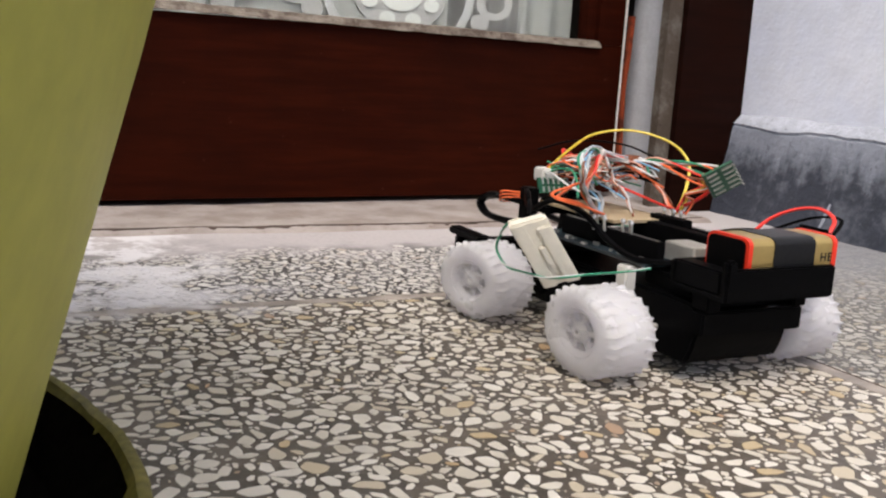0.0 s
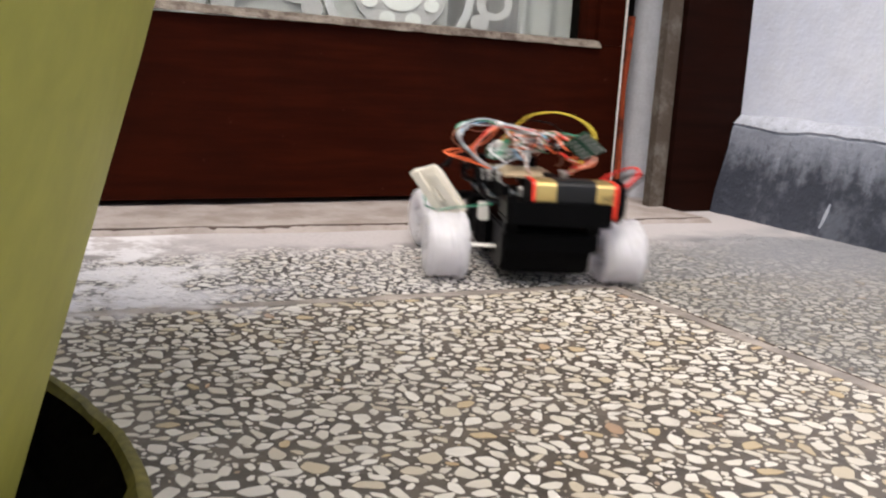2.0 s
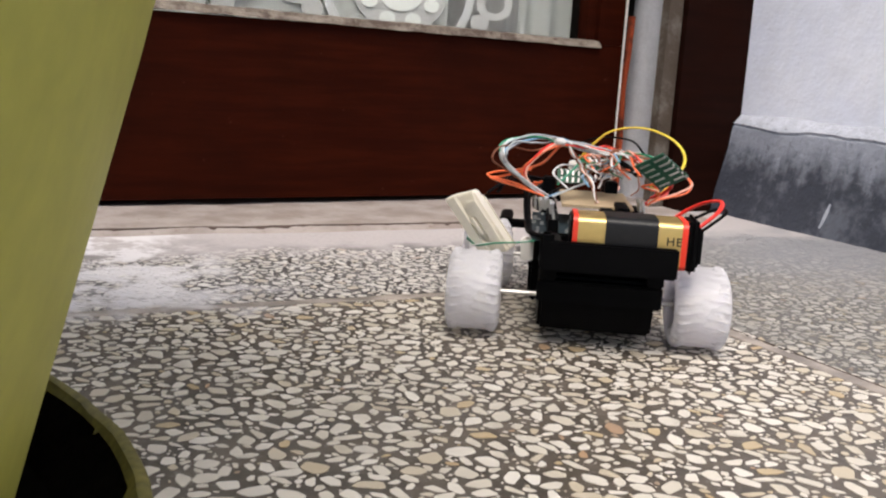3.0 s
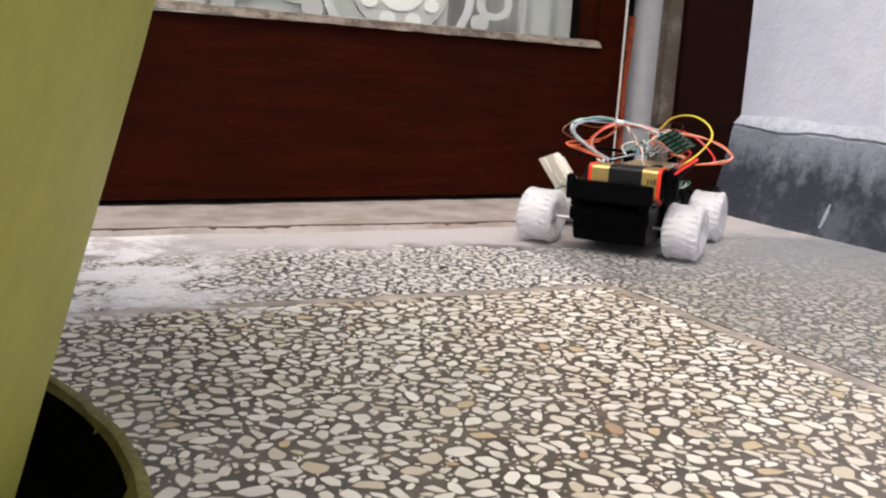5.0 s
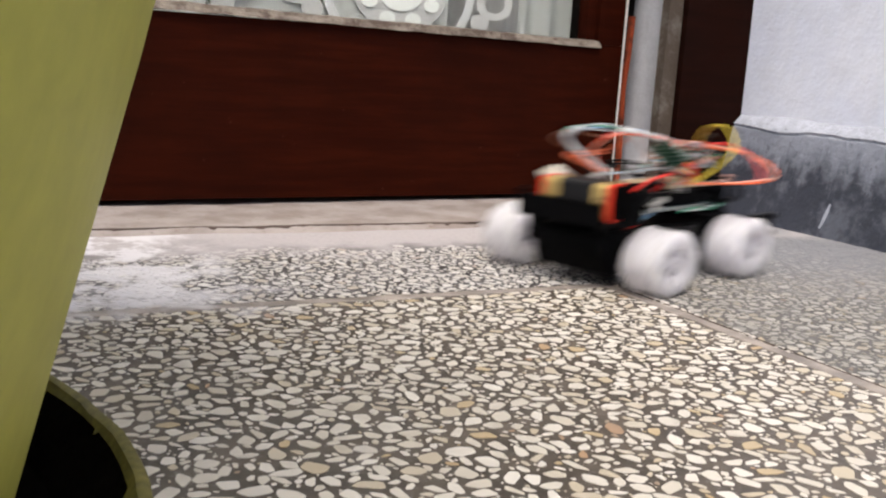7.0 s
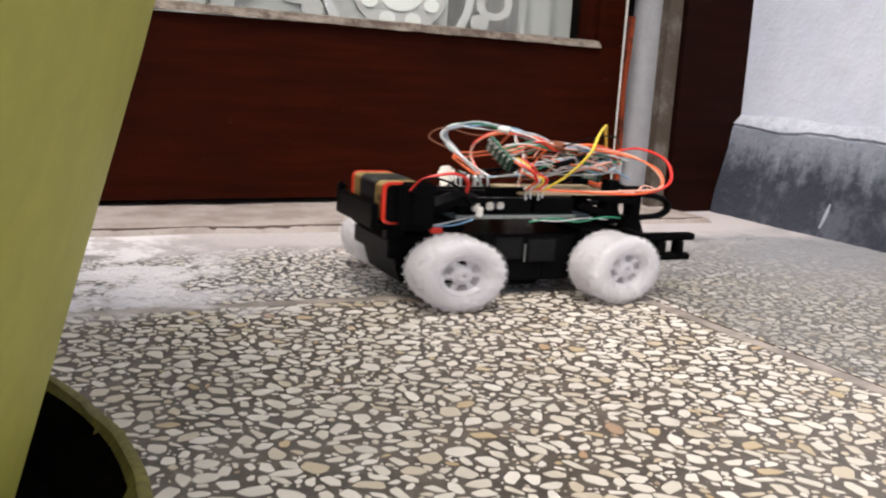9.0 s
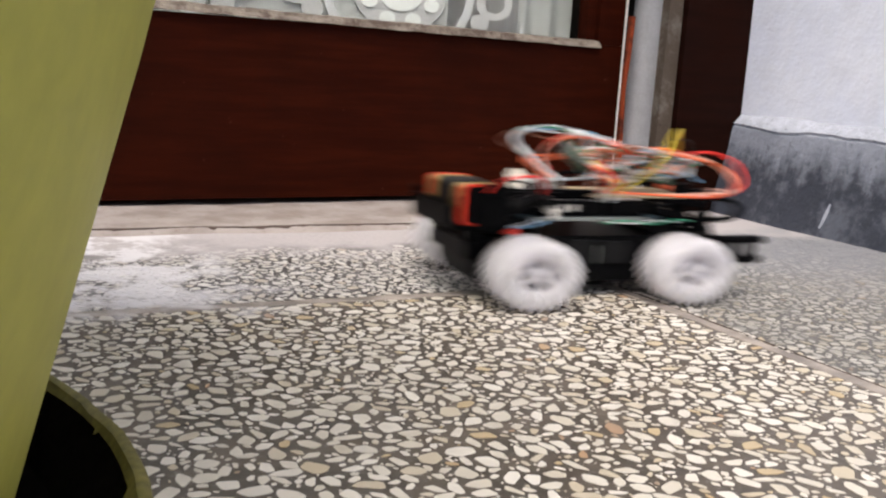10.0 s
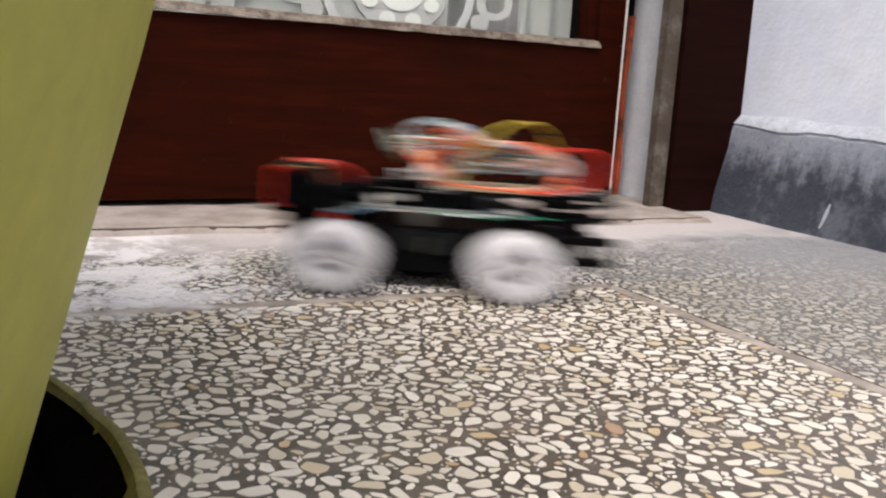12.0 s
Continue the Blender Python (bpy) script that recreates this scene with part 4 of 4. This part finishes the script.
    wire(car, "black", [(-9, -29, 55), (-4, -30, 58), (4, -29, 61), (11, -25, 60), (17, -20, 57)], 5.0)
    # thin pair that hangs over the left front wheel
    strand("white", [(42, 50, 64), (54, 50, 57), (60, 49, 45), (55, 49, 38.5), (42, 48, 36.5), (27, 44, 38.5), (12, 33, 44), (2, 21, 49)], 0.5, 4, 0.3, 0.5)
    strand("green", [(42, 50, 64), (54, 50, 57), (60, 49, 45), (55, 49, 38.5), (42, 48, 36.5), (27, 44, 38.5), (12, 33, 44), (2, 21, 49)], 0.5, 4, 0.3, 0.6)
    wire(car, "white", [(-16, -26, 46), (-4, -27, 45), (8, -26.5, 48), (16, -26, 50)], 0.6)
    wire(car, "blue", [(-8, -26, 44), (4, -28, 45), (14, -27, 48)], 0.6)
    wire(car, "green", [(42, -26.5, 46), (54, -28, 48.5), (66, -29, 46.5), (80, -28, 49), (96, -18, 46)], 0.6)
    wire(car, "white", [(44, -26.5, 47.5), (56, -29, 47), (70, -28, 48.5), (84, -26, 47)], 0.45)
    wire(car, "pink", [(94, -16, 63), (104, -19, 64), (110, -15, 66.5), (117, -14, 65)], 0.6)
    wire(car, "white", [(92, -14, 66), (98, -18, 62.5), (106, -16, 62.5), (113, -15, 64)], 0.6)
    for k in range(3):
        wire(car, "orange", [(93, 15, 66 - k), (103, 22, 66 - 2 * k), (108, 20, 63 - 2 * k), (104, 15, 62 - k), (96, 13, 65 - k)], 0.65)


car, wheels = toy_car()


# ---- stone chips set in the floor ----
def stone_chips():
    rnd = random.Random(11)
    cell, grid, placed = 0.008, {}, []
    u0, u1, v0, v1 = -0.14, 0.53, 0.06, 0.562

    def fits(u, v, a, b, t):
        gi, gj = int(u / cell), int(v / cell)
        for i in range(gi - 2, gi + 3):
            for j in range(gj - 2, gj + 3):
                for (x, y, a2, b2, t2) in grid.get((i, j), ()):
                    dx, dy = x - u, y - v
                    d = math.hypot(dx, dy)
                    if d > a + a2:
                        continue
                    w = math.atan2(dy, dx)
                    r1 = a * b / math.hypot(b * math.cos(w - t), a * math.sin(w - t))
                    r2 = a2 * b2 / math.hypot(b2 * math.cos(w - t2), a2 * math.sin(w - t2))
                    if d < (r1 + r2) * 0.94 + 0.0003:
                        return False
        return True

    for lo, hi, tries in ((0.0036, 0.0046, 5000), (0.0026, 0.0038, 26000), (0.0017, 0.0027, 50000), (0.0010, 0.0018, 52000), (0.0005, 0.0010, 40000)):
        for _ in range(tries):
            u, v = rnd.uniform(u0, u1), rnd.uniform(v0, v1)
            if abs(u - 0.2840) < 0.0044 and v < 0.383 or abs(v - 0.3797) < 0.0046 and u < 0.286:
                continue
            if v > 0.481 + 0.022 * noise.noise(Vector((u * 16, v * 16, 5))) + 0.012 * noise.noise(Vector((u * 70, v * 70, 6))):
                continue
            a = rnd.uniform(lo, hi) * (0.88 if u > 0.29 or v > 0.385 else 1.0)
            b, t = a * rnd.uniform(0.42, 0.84), rnd.uniform(0, math.pi)
            if fits(u, v, a, b, t):
                grid.setdefault((int(u / cell), int(v / cell)), []).append((u, v, a, b, t))
                placed.append((u, v, a, b, t))

    def outline(a, b, t):
        n = rnd.choice((4, 4, 5, 5, 6))
        pts, w0 = [], rnd.uniform(0, 6.28)
        for k in range(n):
            w = w0 + 6.2832 * (k + rnd.uniform(-0.3, 0.3)) / n
            r = rnd.uniform(0.84, 1.24)
            x, y = a * r * math.cos(w), b * r * math.sin(w)
            pts.append((x * math.cos(t) - y * math.sin(t), x * math.sin(t) + y * math.cos(t)))
        # round the corners off a little
        soft = []
        for k in range(n):
            p0, p1, p2 = pts[k - 1], pts[k], pts[(k + 1) % n]
            soft.append((p1[0] * 0.84 + p0[0] * 0.16, p1[1] * 0.84 + p0[1] * 0.16))
            soft.append((p1[0] * 0.84 + p2[0] * 0.16, p1[1] * 0.84 + p2[1] * 0.16))
        return soft

    def chip_mesh(items, origin=None):
        verts, faces = [], []
        for u, v, a, b, t in items:
            out = outline(a, b, t)
            h = 0.00018 + rnd.uniform(0, 0.00016)
            k, n = len(verts), len(out)
            base = room(u, v) if origin is None else Vector()
            for f, zz in ((1.0, -0.0002), (0.985, h)):
                for x, y in out:
                    q = room(x * f, y * f)
                    verts.append((base.x + q.x, base.y + q.y, zz))
            faces.append(tuple(range(k + n, k + 2 * n)))
            for i in range(n):
                faces.append((k + i, k + (i + 1) % n, k + n + (i + 1) % n, k + n + i))
        me = bpy.data.meshes.new("stone_chip")
        me.from_pydata(verts, [], faces)
        return me

    near = [q for q in placed if q[2] > 0.0025 and 0.02 < q[0] < 0.30 and 0.10 < q[1] < 0.37]
    near.sort(key=lambda q: q[1] - 0.3 * q[0])
    near = near[:300]
    chosen = set(near)
    shapes = []
    for q in near[:60]:
        me = chip_mesh([q], origin=True)
        me.materials.append(CHIP)
        shapes.append(me)
    for i, q in enumerate(near):
        if i < len(shapes):
            ob = new("stone_chip", shapes[i])
        else:
            me = chip_mesh([q], origin=True)
            me.materials.append(CHIP)
            ob = new("stone_chip", me)
        ob.parent = floor
        ob.location = room(q[0], q[1])
    me = chip_mesh([q for q in placed if q not in chosen])
    me.materials.append(CHIPS)
    rest = new("stone_chips", me)
    rest.parent = floor
    tagged(rest, "pale stone chips of many sizes", kind="stuff")


def floor_joints():
    for name, pts in (("joint_strip", ((-0.6, 0.3805), (0.2845, 0.3790), 0.0075)), ("joint_strip", ((0.2840, 0.3775), (0.2840, -1.0), 0.0070))):
        (ua, va), (ub, vb), w = pts
        bm = bmesh.new()
        n = 160
        rows = []
        d = Vector((ub - ua, vb - va)).normalized()
        for i in range(n + 1):
            f = i / n
            u, v = ua + (ub - ua) * f, va + (vb - va) * f
            k = w * (0.5 + 0.22 * noise.noise(Vector((u * 50, v * 50, 3))))
            rows.append([bm.verts.new((u - d.y * s * k, v + d.x * s * k, z)) for s, z in ((-1, -0.0002), (-0.9, 0.0003), (0.9, 0.0003), (1, -0.0002))])
        for a, b in zip(rows, rows[1:]):
            for k in range(3):
                bm.faces.new((a[k], a[k + 1], b[k + 1], b[k]))
        room_part(name, bm, STRIP, floor, "pale cement joint strip", kind="")
    # the border's edge has opened into a thin dirty gap
    bm = bmesh.new()
    rows = []
    for i in range(241):
        v = 0.375 - 0.5 * i / 240
        k = 0.0009 * max(0.08, 0.55 + 1.2 * noise.noise(Vector((v * 24, 2, 9))))
        u = 0.2884 + 0.0006 * noise.noise(Vector((v * 60, 4, 1)))
        rows.append([bm.verts.new((u + dx, v, z)) for dx, z in ((-k, 0.0001), (0, 0.00042), (k, 0.0001))])
    for a, b in zip(rows, rows[1:]):
        for k in range(2):
            bm.faces.new((a[k], a[k + 1], b[k + 1], b[k]))
    room_part("joint_gap", bm, CRACK, floor, "thin dirt-filled gap", kind="")


floor_joints()
stone_chips()


# ---- what moves ----
TRACK = [
(0.00, 0.0918, 0.3415, 117.4), (0.25, 0.0918, 0.3415, 117.4), (0.40, 0.0836, 0.3605, 112.5), (0.50, 0.0768, 0.3756, 106.8), (0.60, 0.0591, 0.4135, 106.1),
    (0.75, 0.0511, 0.4387, 102.7), (0.90, 0.0403, 0.4906, 99.2), (0.96, 0.0398, 0.4948, 98.7), (1.00, 0.0400, 0.4950, 98.6), (1.10, 0.0400, 0.4950, 98.6), (1.70, 0.0400, 0.4950, 98.6),
    (1.80, 0.0403, 0.4920, 98.4), (1.90, 0.0411, 0.4831, 98.0), (2.00, 0.0433, 0.4700, 96.3), (2.10, 0.0455, 0.4590, 95.5), (2.20, 0.0489, 0.4425, 93.6),
    (2.40, 0.0537, 0.3941, 91.0), (2.50, 0.0549, 0.3788, 88.5), (2.65, 0.0557, 0.3700, 85.8), (2.80, 0.0557, 0.3700, 85.4), (3.25, 0.0557, 0.3700, 85.4),
    (3.50, 0.0580, 0.3850, 84.5), (4.00, 0.0780, 0.4750, 77.0), (4.40, 0.0940, 0.5520, 68.0), (4.60, 0.0969, 0.5654, 66.4), (5.35, 0.0969, 0.5654, 66.4),
    (5.45, 0.0850, 0.5320, 61.6), (5.50, 0.0813, 0.5226, 60.2), (5.54, 0.0760, 0.5120, 59.2), (5.60, 0.0541, 0.4744, 56.3), (5.75, 0.0411, 0.4540, 55.2), (5.90, 0.0295, 0.4375, 54.5),
    (6.00, 0.0283, 0.4350, 54.1), (6.60, 0.0283, 0.4350, 54.1), (6.70, 0.0340, 0.4430, 54.0), (6.90, 0.0561, 0.4643, 50.2), (7.00, 0.0712, 0.4837, 47.0),
    (7.20, 0.0911, 0.5063, 42.2), (7.50, 0.1180, 0.5320, 37.0), (7.80, 0.1270, 0.5400, 35.0), (8.25, 0.1270, 0.5400, 35.0),
    (8.50, 0.1000, 0.5200, 31.0), (8.70, 0.0600, 0.4880, 26.8), (8.80, 0.0330, 0.4706, 25.0), (8.90, -0.0031, 0.4463, 24.4), (9.00, -0.0120, 0.4400, 24.5),
    (9.10, -0.0126, 0.4390, 24.6), (9.75, -0.0126, 0.4390, 24.6), (9.82, -0.0100, 0.4400, 24.6), (9.90, 0.0034, 0.4480, 24.1), (10.00, 0.0228, 0.4492, 22.2),
    (10.20, 0.0456, 0.4600, 18.0), (10.30, 0.0930, 0.4740, 12.6), (10.40, 0.1075, 0.4765, 11.8), (10.50, 0.1155, 0.4775, 11.6),
    (10.60, 0.1208, 0.4781, 11.7), (10.70, 0.1213, 0.4781, 11.7), (11.22, 0.1213, 0.4781, 11.7), (11.30, 0.1150, 0.4775, 11.0), (11.40, 0.1135, 0.4765, 10.0),
    (11.50, 0.1025, 0.4706, 7.5), (11.60, 0.0672, 0.4671, 3.0), (11.70, 0.0387, 0.4630, 1.2), (11.90, -0.0229, 0.4608, 0.2), (12.00, -0.0470, 0.4631, -1.2),
]


def motions():
    place = []
    for t, x, y, a in TRACK:
        place.append((t, pose(x * S, y * S, 0, 0, 0, a)))
    walk(car, place)
    # the wheels roll by the way that the car goes along its own heading
    fine, roll, last = [], 0.0, None
    steps = int(12.0 * 30)
    for i in range(steps + 1):
        t = i / 30
        for (t0, x0, y0, a0), (t1, x1, y1, a1) in zip(TRACK, TRACK[1:]):
            if t0 <= t <= t1:
                f = (t - t0) / (t1 - t0)
                now = (x0 + (x1 - x0) * f, y0 + (y1 - y0) * f, a0 + (a1 - a0) * f)
                break
        if last is not None:
            h = radians((now[2] + last[2]) / 2)
            ahead = (now[0] - last[0]) * math.cos(h) + (now[1] - last[1]) * math.sin(h)
            roll += math.degrees(ahead / 0.0215)
        last = now
        fine.append((t, roll))
    # the front wheels point ahead on the way out and left on the way back
    turns = ((-1.0, 1), (0.30, -1), (1.70, 1), (3.28, -1), (5.36, 1), (6.62, -1), (8.27, 1), (9.76, -1), (11.23, 1))

    def steer(t):
        side = [(t0, q) for t0, q in turns if t0 <= t]
        t0, q = side[-1]
        f = min(1.0, (t - t0) / 0.12)
        return 9.0 * (f if q > 0 else 1 - f)

    for w, (x, y) in zip(wheels, ((0, -42.5), (0, 42.5), (79.5, -41.5), (79.5, 41.5))):
        walk(w, [(t, pose(x * MM, y * MM, 21.6 * MM, 0, r + x, steer(t) if x > 1 else 0)) for t, r in fine])


motions()
